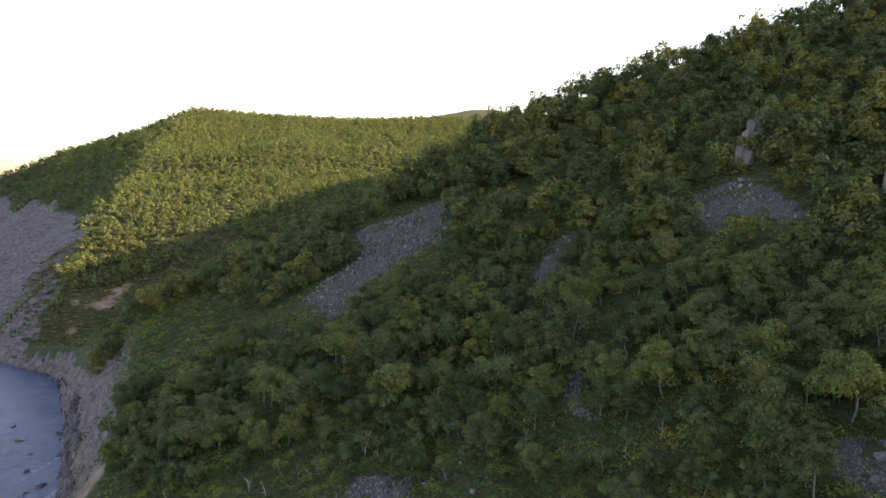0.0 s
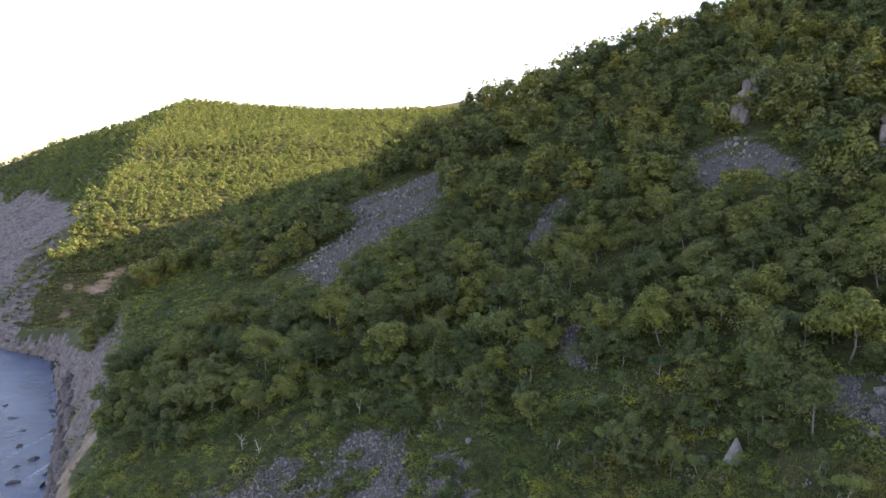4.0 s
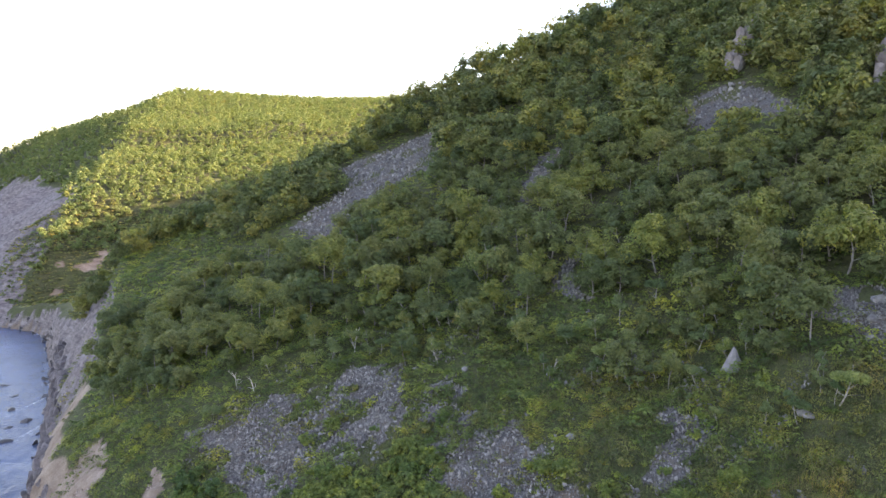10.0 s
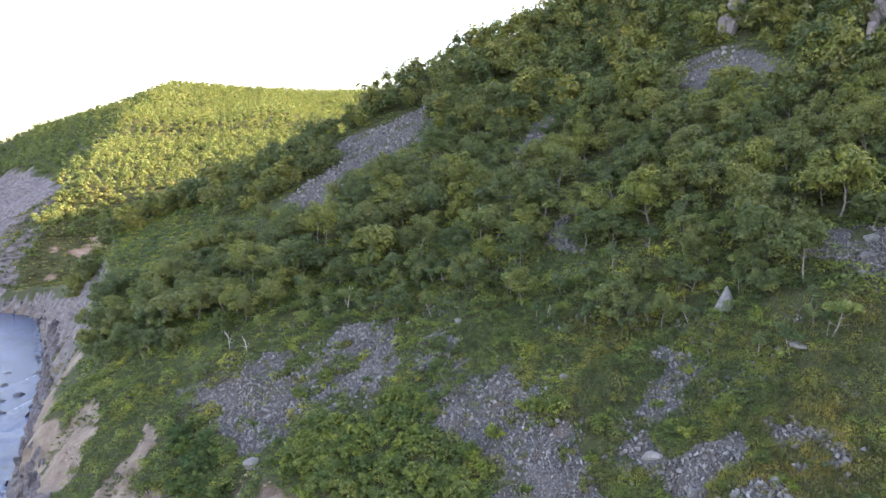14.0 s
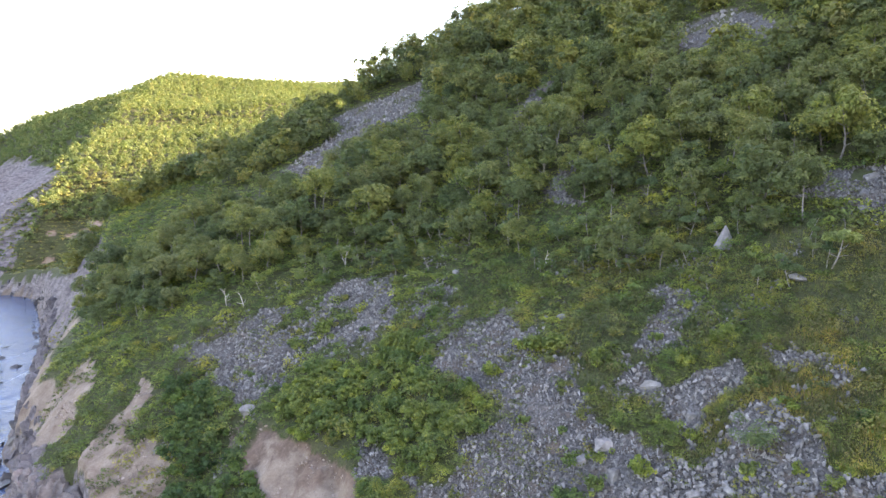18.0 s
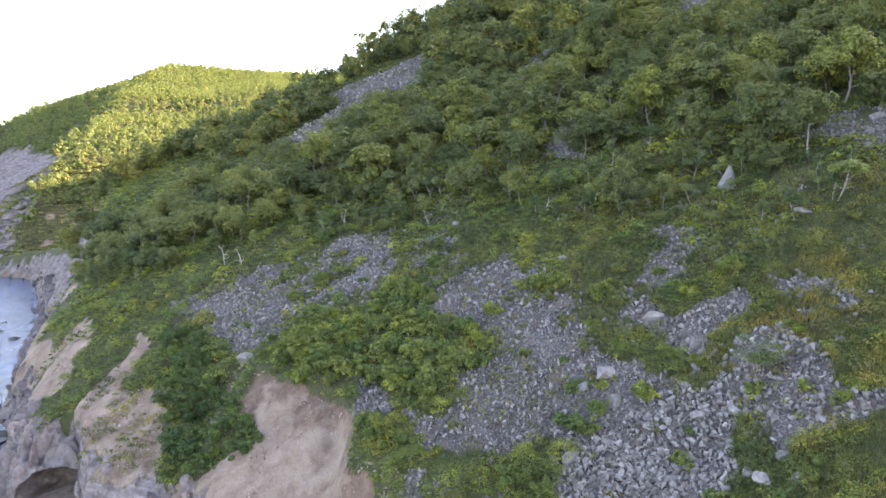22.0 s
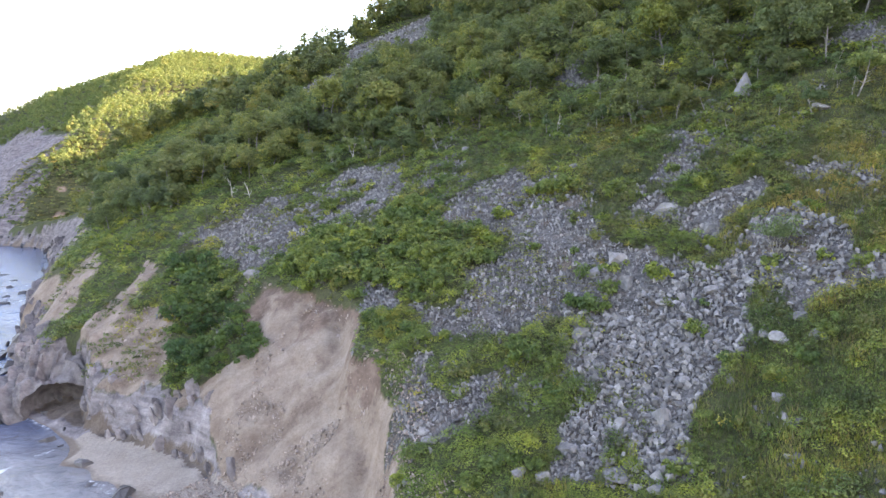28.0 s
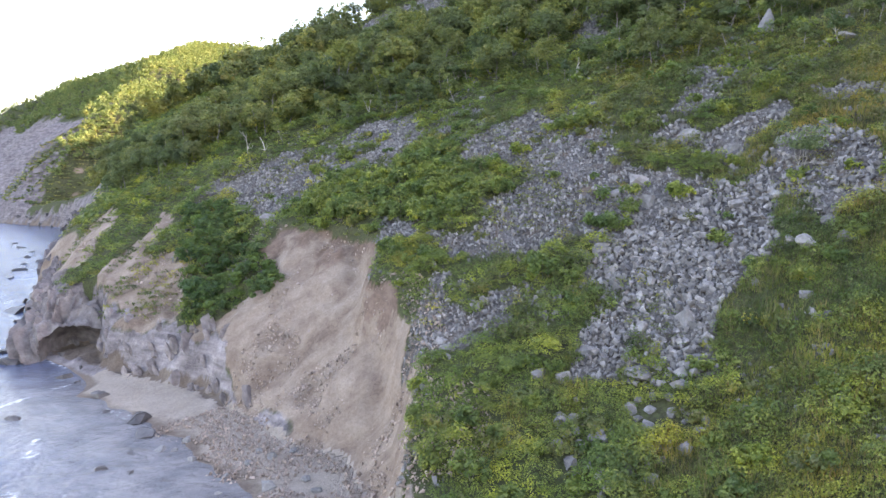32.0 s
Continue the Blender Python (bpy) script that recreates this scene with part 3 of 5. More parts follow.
xs = spread((-2600, -700, 190), (-700, -260, 11), (-260, -132, 3), (-132, -76, 1.1), (-76, -52, 0.6), (-52, -3, 0.32), (-3, 72, 0.6), (72, 140, 2.5), (140, 500, 18), (500, 2700, 200))
ys = spread((-2000, -200, 180), (-200, 16, 18), (16, 38, 0.6), (38, 90, 0.32), (90, 128, 0.6), (128, 245, 1.1), (245, 345, 3), (345, 480, 4), (480, 760, 8), (760, 1300, 45), (1300, 2700, 200))
gx, gy, quads = grid_of(xs, ys)
gz = height(gx, gy)
found = masks(gx, gy)
fine_part = (gx > -76) & (gx < 72) & (gy > 16) & (gy < 128)
gz = gz + np.where(fine_part, found["bare"] * (0.35 * wobble(gx, gy, 1.6, 31) + 0.2 * wobble(gx, gy, 0.9, 32)) + found["scree"] * 0.15 * wobble(gx, gy, 1.3, 33)
                   + found["rock"] * np.clip(found["d"] / 1.5, 0, 1) * (0.55 - 0.9 * np.abs(wobble(found["along"] + 0.9 * gz, gz * 0.35, 2.3, 65)) - 0.6 * np.abs(wobble(found["along"] + 0.9 * gz, gz * 0.4, 0.95, 66)))
                   + found["clay"] * np.clip(found["d"] / 4, 0, 1) * (0.6 * wobble(found["along"], found["d"] * 0.3, 3.4, 34) + 0.28 * wobble(found["along"], found["d"] * 0.3, 1.3, 35) - 0.35 * np.clip(wobble(found["along"] + 0.4 * found["d"], found["d"] * 0.15, 2.1, 68) - 0.35, 0, 1)), 0)
far_rock = found["rock"] * ~fine_part * np.clip(found["d"] / 4, 0, 1)
cleft = found["along"] + 0.6 * gz
gz = gz + far_rock * (1.4 - 2.6 * np.abs(wobble(cleft, gz * 0.2, 9, 97)) - 1.6 * np.abs(wobble(cleft, gz * 0.3, 3.6, 98)))
ground_mesh = mesh_of("ground", np.stack((gx, gy, gz), 1), quads, (ground_material(),), smooth=True)
for key in ("scree", "clay", "rock", "sand", "wet", "soil_shade", "pale"):
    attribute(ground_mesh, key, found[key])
ground = tagged(new("ground", ground_mesh), "steep grassy coastal hillside with grey scree and bare clay cliffs", "hillside", kind="structure")

xs = spread((-2600, -400, 200), (-400, -100, 12), (-100, 10, 0.8), (10, 2700, 200))
ys = spread((-2000, -60, 150), (-60, 20, 8), (20, 130, 0.8), (130, 420, 10), (420, 2700, 200))
gx, gy, quads = grid_of(xs, ys)
d, along = shore(gx, gy)
swell = 0.12 * np.sin(d / 1.9 + 1.2 * wobble(gx, gy, 14, 41)) + 0.08 * wobble(gx, gy, 2.2, 42)
swell = np.where((gx > -100) & (gx < 10) & (gy > 20) & (gy < 130), swell, 0)
surf = np.clip(1 - np.abs(d + 5 + 1.5 * wobble(gx, gy, 7, 43)) / 2.2, 0, 1) * np.clip(1.3 * wobble(gx, gy, 5, 44) + 0.25, 0, 0.75)
for (ax, ay), (bx, by), wide in (((-37, 64.5), (-39.5, 57), 0.9), ((-32, 51), (-27.5, 38), 1.3)):
    k = np.clip(((gx - ax) * (bx - ax) + (gy - ay) * (by - ay)) / ((bx - ax) ** 2 + (by - ay) ** 2), 0, 1)
    off = np.hypot(gx - ax - k * (bx - ax) + 0.8 * wobble(gx, gy, 4, 45), gy - ay - k * (by - ay) + 0.8 * wobble(gx, gy, 3, 46))
    surf = np.maximum(surf, 0.9 * np.clip(1.15 - off / wide, 0, 1))
surf = np.maximum(surf, 0.8 * np.clip(1 - np.abs(d + 0.5) / 2.2, 0, 1) * (along > 140))
surf = np.maximum(surf, 0.7 * np.clip(3 * wobble(gx, gy, 6, 47) - 1, 0, 1) * np.clip(1 + d / 60, 0, 1))
sea_mesh = mesh_of("water", np.stack((gx, gy, swell), 1), quads, (water_material(),), smooth=True)
attribute(sea_mesh, "foam", surf)
attribute(sea_mesh, "shallow", np.clip(1.1 + (d + 8) / 13 + 0.25 * wobble(gx, gy, 8, 48), 0, 1) * np.clip((168 - along) / 22, 0, 1))
sea = tagged(new("water", sea_mesh), "blue-grey sea with small waves and thin foam", "sea", kind="structure")


# ---- plants ----
def leaf_cards(rng, centres, outward, size, flat=0.5):
    """A leaf tuft at each centre: a triangle that faces mostly out and up. Gives places and faces."""
    n = len(centres)
    nrm = outward + rng.normal(0, 0.27, (n, 3)) + np.array((0, 0, flat))
    nrm /= np.linalg.norm(nrm, axis=1, keepdims=True)
    t = np.cross(nrm, rng.normal(0, 1, (n, 3)))
    t /= np.linalg.norm(t, axis=1, keepdims=True)
    b = np.cross(nrm, t)
    s = (size * rng.uniform(0.6, 1.35, n))[:, None]
    skew = rng.uniform(-0.35, 0.35, n)[:, None]
    v = np.stack((centres - t * s * 0.55 - b * s * 0.2, centres + t * s * 0.6 - b * s * 0.25, centres + t * s * skew + b * s * 0.55), 1)
    return v.reshape(-1, 3), np.arange(3 * n).reshape(-1, 3)


def tube(points, radii, sides=5):
    """A tapering limb along points, as quads."""
    points = np.asarray(points, float)
    v, f = [], []
    for i, (p, r) in enumerate(zip(points, radii)):
        d = points[min(i + 1, len(points) - 1)] - points[max(i - 1, 0)]
        d = d / (np.linalg.norm(d) + 1e-9)
        a = np.cross(d, (0.3, 0.9, 0.2))
        a /= np.linalg.norm(a) + 1e-9
        b = np.cross(d, a)
        for k in range(sides):
            w = 2 * math.pi * k / sides
            v.append(p + r * (math.cos(w) * a + math.sin(w) * b))
    for i in range(len(points) - 1):
        for k in range(sides):
            j = (k + 1) % sides
            f.append((i * sides + k, i * sides + j, (i + 1) * sides + j, (i + 1) * sides + k))
    return np.array(v), np.array(f)


def joined(pieces):
    vs, fs, at = [], [], 0
    for v, f in pieces:
        vs.append(v)
        fs.append(f + at)
        at += len(v)
    return np.concatenate(vs), np.concatenate(fs)


def limb(rng, start, way, length, bend=0.25, steps=5):
    pts, p, w = [np.array(start, float)], np.array(start, float), np.array(way, float)
    for _ in range(steps - 1):
        w = w + rng.normal(0, bend, 3) + np.array((0, 0, 0.08))
        w /= np.linalg.norm(w)
        p = p + w * length / (steps - 1)
        pts.append(p)
    return np.array(pts)


def tree_meshes(name, seed, tall, wide, stem, leaves, leaf, leaf_mat, bark, clear=0.35, dome=0.75, stems=1, lumps=16, apart=False):
    """Bark mesh and crown mesh of one tree that stands at the origin; apart: with each bough as a mesh of its own."""
    rng = np.random.default_rng(seed)
    wood, tips, boughs = [], [], []
    for s in range(stems):
        lean = rng.normal(0, 0.16 + 0.12 * (stems > 1), 2)
        trunk = limb(rng, (rng.normal(0, 0.12) * (stems > 1), rng.normal(0, 0.12) * (stems > 1), -0.5), (lean[0], lean[1], 1.0), tall * 0.86, 0.1, 7)
        wood.append(tube(trunk, np.linspace(stem, stem * 0.25, 7), 6))
        for k in range(7 if stems == 1 else 4):
            at = rng.uniform(clear * 0.9, 0.9)
            i = int(at * 6)
            a = rng.uniform(0, 2 * math.pi)
            reach = wide * rng.uniform(0.55, 1.0) * (1.15 - 0.6 * at)
            branch = limb(rng, trunk[i], (math.cos(a), math.sin(a), 0.55), reach, 0.2, 5)
            (boughs if apart else wood).append(tube(branch, np.linspace(stem * 0.42, stem * 0.1, 5), 4))
            tips.append(branch[-1])
            tips.append(branch[3])
    while len(tips) < lumps:
        a, r = rng.uniform(0, 2 * math.pi), math.sqrt(rng.uniform(0, 1)) * wide
        top = tall * (1 - (1 - dome) * (r / wide) ** 2 * 1.6)
        tips.append(np.array((r * math.cos(a), r * math.sin(a), rng.uniform(max(clear * tall, top - 0.35 * tall), top))))
    tips = np.array(tips)
    tips[:, 2] = np.clip(tips[:, 2], clear * tall, tall * 0.97)
    each = leaves // len(tips)
    cs, outs = [], []
    for c in tips:
        r = wide * rng.uniform(0.26, 0.42)
        u = rng.normal(0, 1, (each, 3))
        u /= np.linalg.norm(u, axis=1, keepdims=True)
        u[:, 2] = np.where(u[:, 2] < -0.55, -u[:, 2], u[:, 2])
        k = r * rng.uniform(0.78, 1.08, (each, 1))
        cs.append(c + u * k * np.array((1, 1, 0.82)))
        outs.append(u)
    v, f = leaf_cards(rng, np.concatenate(cs), np.concatenate(outs), leaf)
    wv, wf = joined(wood)
    return (mesh_of(name + "_trunk", wv, wf, (bark,), smooth=True), mesh_of(name + "_crown", v, f, (leaf_mat,)),
            [mesh_of(name + "_bough", bv, bf, (bark,), smooth=True) for bv, bf in boughs])


def plant(name, meshes, label, category, group, names=("trunk", "crown")):
    """A thing at the origin that holds its parts."""
    thing = tagged(new(name), label, category, group)
    for part_name, me in zip(names, meshes):
        ob = new(part_name, me)
        ob.parent = thing
        if part_name == "trunk":
            for bough in meshes[2]:
                new("bough", bough).parent = ob
    return thing


def put(source, made, x, y, size=1.0, turn=0.0, lean=0.0, sink=0.0):
    """Stand a plant on the ground; the first of a kind is moved, the others are copies."""
    m = Matrix.Translation((x, y, float(height(x, y)) - sink)) @ pose(0, 0, 0, lean, 0, turn)
    if not made:
        source.matrix_basis = m
        source.scale = (size,) * 3
        made.append(source)
        return source
    old = source.scale.copy()
    source.scale = (size,) * 3
    ob = copy_thing(source, m)
    source.scale = old
    made.append(ob)
    return ob


rng = np.random.default_rng(7)
oak_kinds = []
for k, (tall, wide) in enumerate(((6.2, 2.9), (5.4, 2.7), (6.8, 2.6), (5.0, 2.4), (7.2, 3.2), (6.0, 2.2), (4.6, 2.2))):
    oak_kinds.append((tree_meshes("oak", 100 + k, tall, wide, 0.13, 3800, 0.25, OAK, BARK, clear=0.24, lumps=30), []))


def below_scree(x, y):
    """1 on a scree and for some metres down the slope from it."""
    v = any_of(x, y, SCREES.values(), 0.3)
    for k in (2.5, 5.0, 7.5):
        v = np.maximum(v, any_of(x + 0.3 * k, y + k, [SCREES[n] for n in ("high", "crag_foot", "gully", "chute", "east")], 0.3))
    return v


def clear_of_scree(x, y):
    return below_scree(np.array([x]), np.array([y]))[0] < 0.5


# trees that stand out: place and width of the crown
MARKED_OAKS = ((-8, 109.6, 8.5), (-20.4, 114.6, 8), (-47.6, 144, 8), (-42.4, 113.6, 7), (-40.4, 119, 7), (-29.5, 118, 8), (-46, 113.5, 6), (-64, 141, 7), (1, 118.5, 8), (10.6, 146, 9),
               (23.4, 94, 7.5), (29, 90, 8), (36.4, 89, 8), (36, 73.7, 6), (45.6, 76.3, 8.5), (37, 104.6, 7.5), (21, 74.4, 5.2), (24.3, 71, 3.8), (17.4, 103, 7), (10, 103, 7),
               (6, 92.5, 6), (11.7, 85.5, 5), (-1, 101.3, 6), (-12.3, 117.8, 8), (-4, 94, 4.2), (-51.6, 111, 5), (-30, 109.5, 6), (-24.5, 107.7, 6), (34, 72.5, 3.4))
MARKED_BIRCHES = ((22.5, 83.4, 5.4), (27, 83.7, 5.4), (24.5, 72, 4.3), (11, 90.2, 5.3), (36.5, 61.4, 6), (32.7, 61, 4), (30.2, 62, 3.7), (27, 65, 2.8), (34, 80.2, 4.7), (8.3, 106, 7),
                  (10.8, 89.4, 5.3), (0.6, 91, 4.8), (-3.2, 96, 3.9), (-11.7, 102.3, 5), (-15, 100.4, 4.6), (14.8, 111, 6.6), (-3.8, 104.7, 5.9), (-24.2, 102, 4.1), (17.5, 76, 3.6), (2.5, 97, 4.4))
MANY_STEMMED = ((36, 74.6, 7.0), (23.7, 48.1, 3.4), (8, 105, 6.7), (16.5, 84, 3.6), (-31, 96, 3.2), (-17.5, 100, 3.4), (40, 83, 6))
DEAD_TREES = ((-29, 101, 3.8), (-26, 99, 3.0), (-11.6, 101, 4.1), (14, 80, 3.0), (46, 92, 4.5))

spots = [p[:2] for p in MARKED_OAKS + MARKED_BIRCHES + MANY_STEMMED]
tries = 0
while len(spots) < 325 and tries < 20000:
    tries += 1
    x, y = rng.uniform(-70, 75), rng.uniform(60, 150)
    over = float(wooded(np.array(x), np.array(y)))
    if over < 0 or over > 62 or math.hypot(x - 29.4, y - 66.5) < 4.5 or height(x, y) < 8 or shore(np.array(x), np.array(y))[0] < 9 + 0.08 * max(0, y - 110) or not clear_of_scree(x, y):
        continue
    if float(wobble(np.array(x), np.array(y), 14, 51)) < -0.3 and rng.uniform() < 0.8:
        continue
    gap = 2.9 + 1.4 * rng.uniform()
    if any((x - a) ** 2 + (y - b) ** 2 < gap * gap for a, b in spots):
        continue
    spots.append((x, y))
oak_things = [plant("oak_tree", me, "low spreading oak with dense green crown on the hillside", "tree", "oaks on the hillside") for me, _ in oak_kinds]
for x, y, across in MARKED_OAKS:
    k = int(rng.integers(len(oak_kinds)))
    wide = (2.9, 2.7, 2.6, 2.4, 3.2, 2.2, 2.2)[k]
    put(oak_things[k], oak_kinds[k][1], x, y, across / (2.35 * wide), rng.uniform(0, 360), rng.uniform(-4, 4))
for x, y in spots[len(MARKED_OAKS + MARKED_BIRCHES + MANY_STEMMED):]:
    k = int(rng.integers(len(oak_kinds)))
    low = min(1.0, 0.62 + 0.04 * float(wooded(np.array(x), np.array(y))))
    put(oak_things[k], oak_kinds[k][1], x, y, low * rng.uniform(0.75, 1.15), rng.uniform(0, 360), rng.uniform(-4, 4))

birch_kinds = [(tree_meshes("birch", 150 + k, 5.0, 1.25 + 0.2 * k, 0.075, 1400, 0.19, BIRCH, BIRCH_BARK, clear=0.45, dome=0.8, lumps=14, apart=True), []) for k in range(3)]
birch_things = [plant("birch_tree", me, "slender birch with a pale trunk and airy yellow-green crown", "tree", "birches on the hillside") for me, _ in birch_kinds]
for i, (x, y, tall) in enumerate(MARKED_BIRCHES):
    put(birch_things[i % 3], birch_kinds[i % 3][1], x, y, tall / 5.0, rng.uniform(0, 360), rng.uniform(-6, 6))
young = 0
while young < 84:
    x, y = rng.uniform(-46, 48), rng.uniform(56, 112)
    over = float(wooded(np.array(x), np.array(y)))
    if -8 < over < 7 and math.hypot(x - 29.4, y - 66.5) > 4 and clear_of_scree(x, y) and float(wobble(np.array(x), np.array(y), 9, 52)) > -0.3:
        put(birch_things[young % 3], birch_kinds[young % 3][1], x, y, rng.uniform(0.4, 0.95) * (1 + 0.05 * min(0, over)), rng.uniform(0, 360), rng.uniform(-9, 9))
        young += 1
clump_kinds = [(tree_meshes("birch_clump", 170 + k, 5.0, 2.3, 0.042, 2200, 0.19, BIRCH, BIRCH_BARK, clear=0.4, dome=0.7, stems=4, lumps=18, apart=True), []) for k in range(2)]
clump_things = [plant("birch_clump", me, "birch with several pale crooked stems and thin light-green crown", "tree", "many-stemmed birches") for me, _ in clump_kinds]
for i, (x, y, tall) in enumerate(MANY_STEMMED):
    put(clump_things[i % 2], clump_kinds[i % 2][1], x, y, tall / 5.0, rng.uniform(0, 360))


def dead_tree(seed, tall):
    """Bare trunk and its boughs, each bough a part."""
    r = np.random.default_rng(seed)
    trunk = limb(r, (0, 0, -0.4), (0.15, 0.05, 1), tall, 0.16, 7)
    thing = tagged(new("dead_tree"), "bare dead tree with bleached white branches", "tree", "dead trees")
    v, f = tube(trunk, np.linspace(0.09, 0.02, 7), 6)
    new("trunk", mesh_of("trunk", v, f, (DEAD_WOOD,), smooth=True)).parent = thing
    for k in range(6):
        i = int(r.integers(2, 6))
        a = r.uniform(0, 6.28)
        v, f = tube(limb(r, trunk[i], (math.cos(a), math.sin(a), 0.7), tall * r.uniform(0.2, 0.42), 0.3, 5), np.linspace(0.045, 0.012, 5), 5)
        new("bough", mesh_of("bough", v, f, (DEAD_WOOD,), smooth=True)).parent = thing
    return thing


for i, (x, y, tall) in enumerate(DEAD_TREES):
    put(dead_tree(400 + i, tall), [], x, y, 1.0, 70 * i)


# the wood beyond, as one growth
def wood_mass(name, kinds, places, sizes, seed, mat, label):
    """Many far trees as one mesh, out of a few crowns."""
    r = np.random.default_rng(seed)
    vs, fs, tones, at = [], [], [], 0
    base = [(np.array([v.co for v in me.vertices]), np.array([p.vertices[:] for p in me.polygons])) for me in kinds]
    zs = height(places[:, 0], places[:, 1])
    for (x, y), z, s in zip(places, zs, sizes):
        v, f = base[int(r.integers(len(base)))]
        a = r.uniform(0, 2 * math.pi)
        c, q = math.cos(a) * s, math.sin(a) * s
        vs.append(np.stack((v[:, 0] * c - v[:, 1] * q + x, v[:, 0] * q + v[:, 1] * c + y, v[:, 2] * s * r.uniform(0.85, 1.15) + z), 1))
        fs.append(f + at)
        tones.append(np.full(len(v), r.uniform()))
        at += len(v)
    me = mesh_of(name, np.concatenate(vs), np.concatenate(fs), (mat,))
    attribute(me, "tone", np.concatenate(tones))
    return tagged(new(name, me), label, "woodland", kind="stuff")


def scatter(rng, n, x0, x1, y0, y1, test, gap):
    """Up to n places in a box that pass the test, about gap metres apart."""
    cell, got, grid = gap, [], {}
    for _ in range(9):
        px, py = rng.uniform(x0, x1, n), rng.uniform(y0, y1, n)
        ok = test(px, py)
        for x, y in zip(px[ok], py[ok]):
            i, j = int(x // cell), int(y // cell)
            if all((x - a) ** 2 + (y - b) ** 2 >= gap * gap for p in (-1, 0, 1) for q in (-1, 0, 1) for a, b in grid.get((i + p, j + q), ())):
                grid.setdefault((i, j), []).append((x, y))
                got.append((x, y))
                if len(got) >= n:
                    return np.array(got)
    return np.array(got)


def upper_ok(x, y):
    over = wooded(x, y)
    return (over > 58) & (height(x, y) > 14) & (below_scree(x, y) < 0.5) & (slope_near(x, y) > slope_far(x, y))


mid_kinds = [tree_meshes("mid", 200 + k, 6.2, 2.8, 0.12, 900, 0.44, OAK_WOOD, BARK, clear=0.12, lumps=22)[1] for k in range(4)]
places = scatter(rng, 720, -110, 132, 95, 213, upper_ok, 3.7)
upper_wood = wood_mass("hillside_wood", mid_kinds, places, rng.uniform(0.85, 1.45, len(places)), 1, OAK_WOOD, "dense green oak wood covering the upper hillside")


def far_ok(x, y):
    z = height(x, y)
    arris = -162 - 0.2 * (y - 305)
    d, _ = shore(x, y)
    return (slope_far(x, y) > slope_near(x, y)) & (z > 21 + 6 * wobble(x, y, 14, 61)) & (d > 14) & (x > arris - 3) & (any_of(x, y, FAR_SLIDES, 1.3) < 0.5)


far_kinds = [tree_meshes("far", 300 + k, 6.0, 2.9, 0.12, 180, 0.8, FAR_LEAF, BARK, clear=0.08, lumps=15)[1] for k in range(4)]
places = scatter(rng, 5000, -260, 60, 255, 735, far_ok, 3.5)
far_wood = wood_mass("far_wood", far_kinds, places, rng.uniform(0.65, 1.15, len(places)), 2, FAR_LEAF, "sunlit green woodland on the hill across the ravine")


def flank_ok(x, y):
    d, _ = shore(x, y)
    arris = -162 - 0.2 * (y - 305)
    return (x <= arris - 3) & (height(x, y) > 50 + 9 * wobble(x, y, 18, 25)) & (d > 14)


places = scatter(rng, 2100, -460, -160, 290, 740, flank_ok, 4.2)
flank_wood = wood_mass("flank_wood", far_kinds, places, rng.uniform(0.8, 1.2, len(places)), 3, FAR_LEAF, "shaded green woodland on the seaward flank of the far hill")


# ---- shrubs and undergrowth ----
def shrub_meshes(seed, tall, wide, leaves, leaf, mat):
    r = np.random.default_rng(seed)
    wood = []
    tips = []
    for k in range(7):
        a = r.uniform(0, 6.28)
        b = limb(r, (r.normal(0, 0.15), r.normal(0, 0.15), -0.25), (0.6 * math.cos(a), 0.6 * math.sin(a), 1), tall * r.uniform(0.7, 0.95), 0.18, 4)
        wood.append(tube(b, np.linspace(0.03, 0.01, 4), 4))
        tips += [b[-1], b[2]]
    while len(tips) < 22:
        a, q = r.uniform(0, 6.28), math.sqrt(r.uniform(0, 1)) * wide
        tips.append(np.array((q * math.cos(a), q * math.sin(a), r.uniform(0.15, 1.0) * tall * (1 - 0.5 * (q / wide) ** 2))))
    cs, outs = [], []
    for c in tips:
        u = r.normal(0, 1, (leaves // 22, 3))
        u /= np.linalg.norm(u, axis=1, keepdims=True)
        cs.append(c + u * wide * r.uniform(0.2, 0.42) * r.uniform(0.6, 1.1, (len(u), 1)) * np.array((1, 1, 0.75)))
        outs.append(u)
    v, f = leaf_cards(r, np.concatenate(cs), np.concatenate(outs), leaf)
    wv, wf = joined(wood)
    return mesh_of("shrub_stems", wv, wf, (BARK,), smooth=True), mesh_of("shrub_leaves", v, f, (mat,))


shrub_kinds = [(shrub_meshes(500 + k, (1.7, 1.4, 2.1, 1.2)[k], (1.15, 1.2, 1.2, 1.0)[k], 1100, 0.19, SHRUB), []) for k in range(4)]
shrub_things = [plant("shrub", me, "dense leafy green shrub growing among grey stones", "shrub", "shrubs on the slope", ("stem", "foliage")) for me, _ in shrub_kinds]
SINGLE_SHRUBS = ((-13, 86.7, 3), (11.5, 49.6, 2.6), (10.5, 50.8, 2.4), (12.8, 50.5, 2), (16.3, 50.5, 2.4), (17, 44.5, 1.6), (6.4, 66, 2.4), (22.3, 58, 2.4), (23, 47, 2.2), (12.8, 65.7, 3), (10.8, 67, 2.8),
                 (15.7, 62, 3), (25.6, 58, 2.4), (-16.3, 86, 2.6), (25.8, 45.6, 1.6), (27, 43.5, 1.4), (31.3, 47, 2), (21.6, 39.3, 2), (23.2, 40, 1.8), (6, 48.4, 2), (8, 46, 1.8), (6.2, 47.4, 2.4))
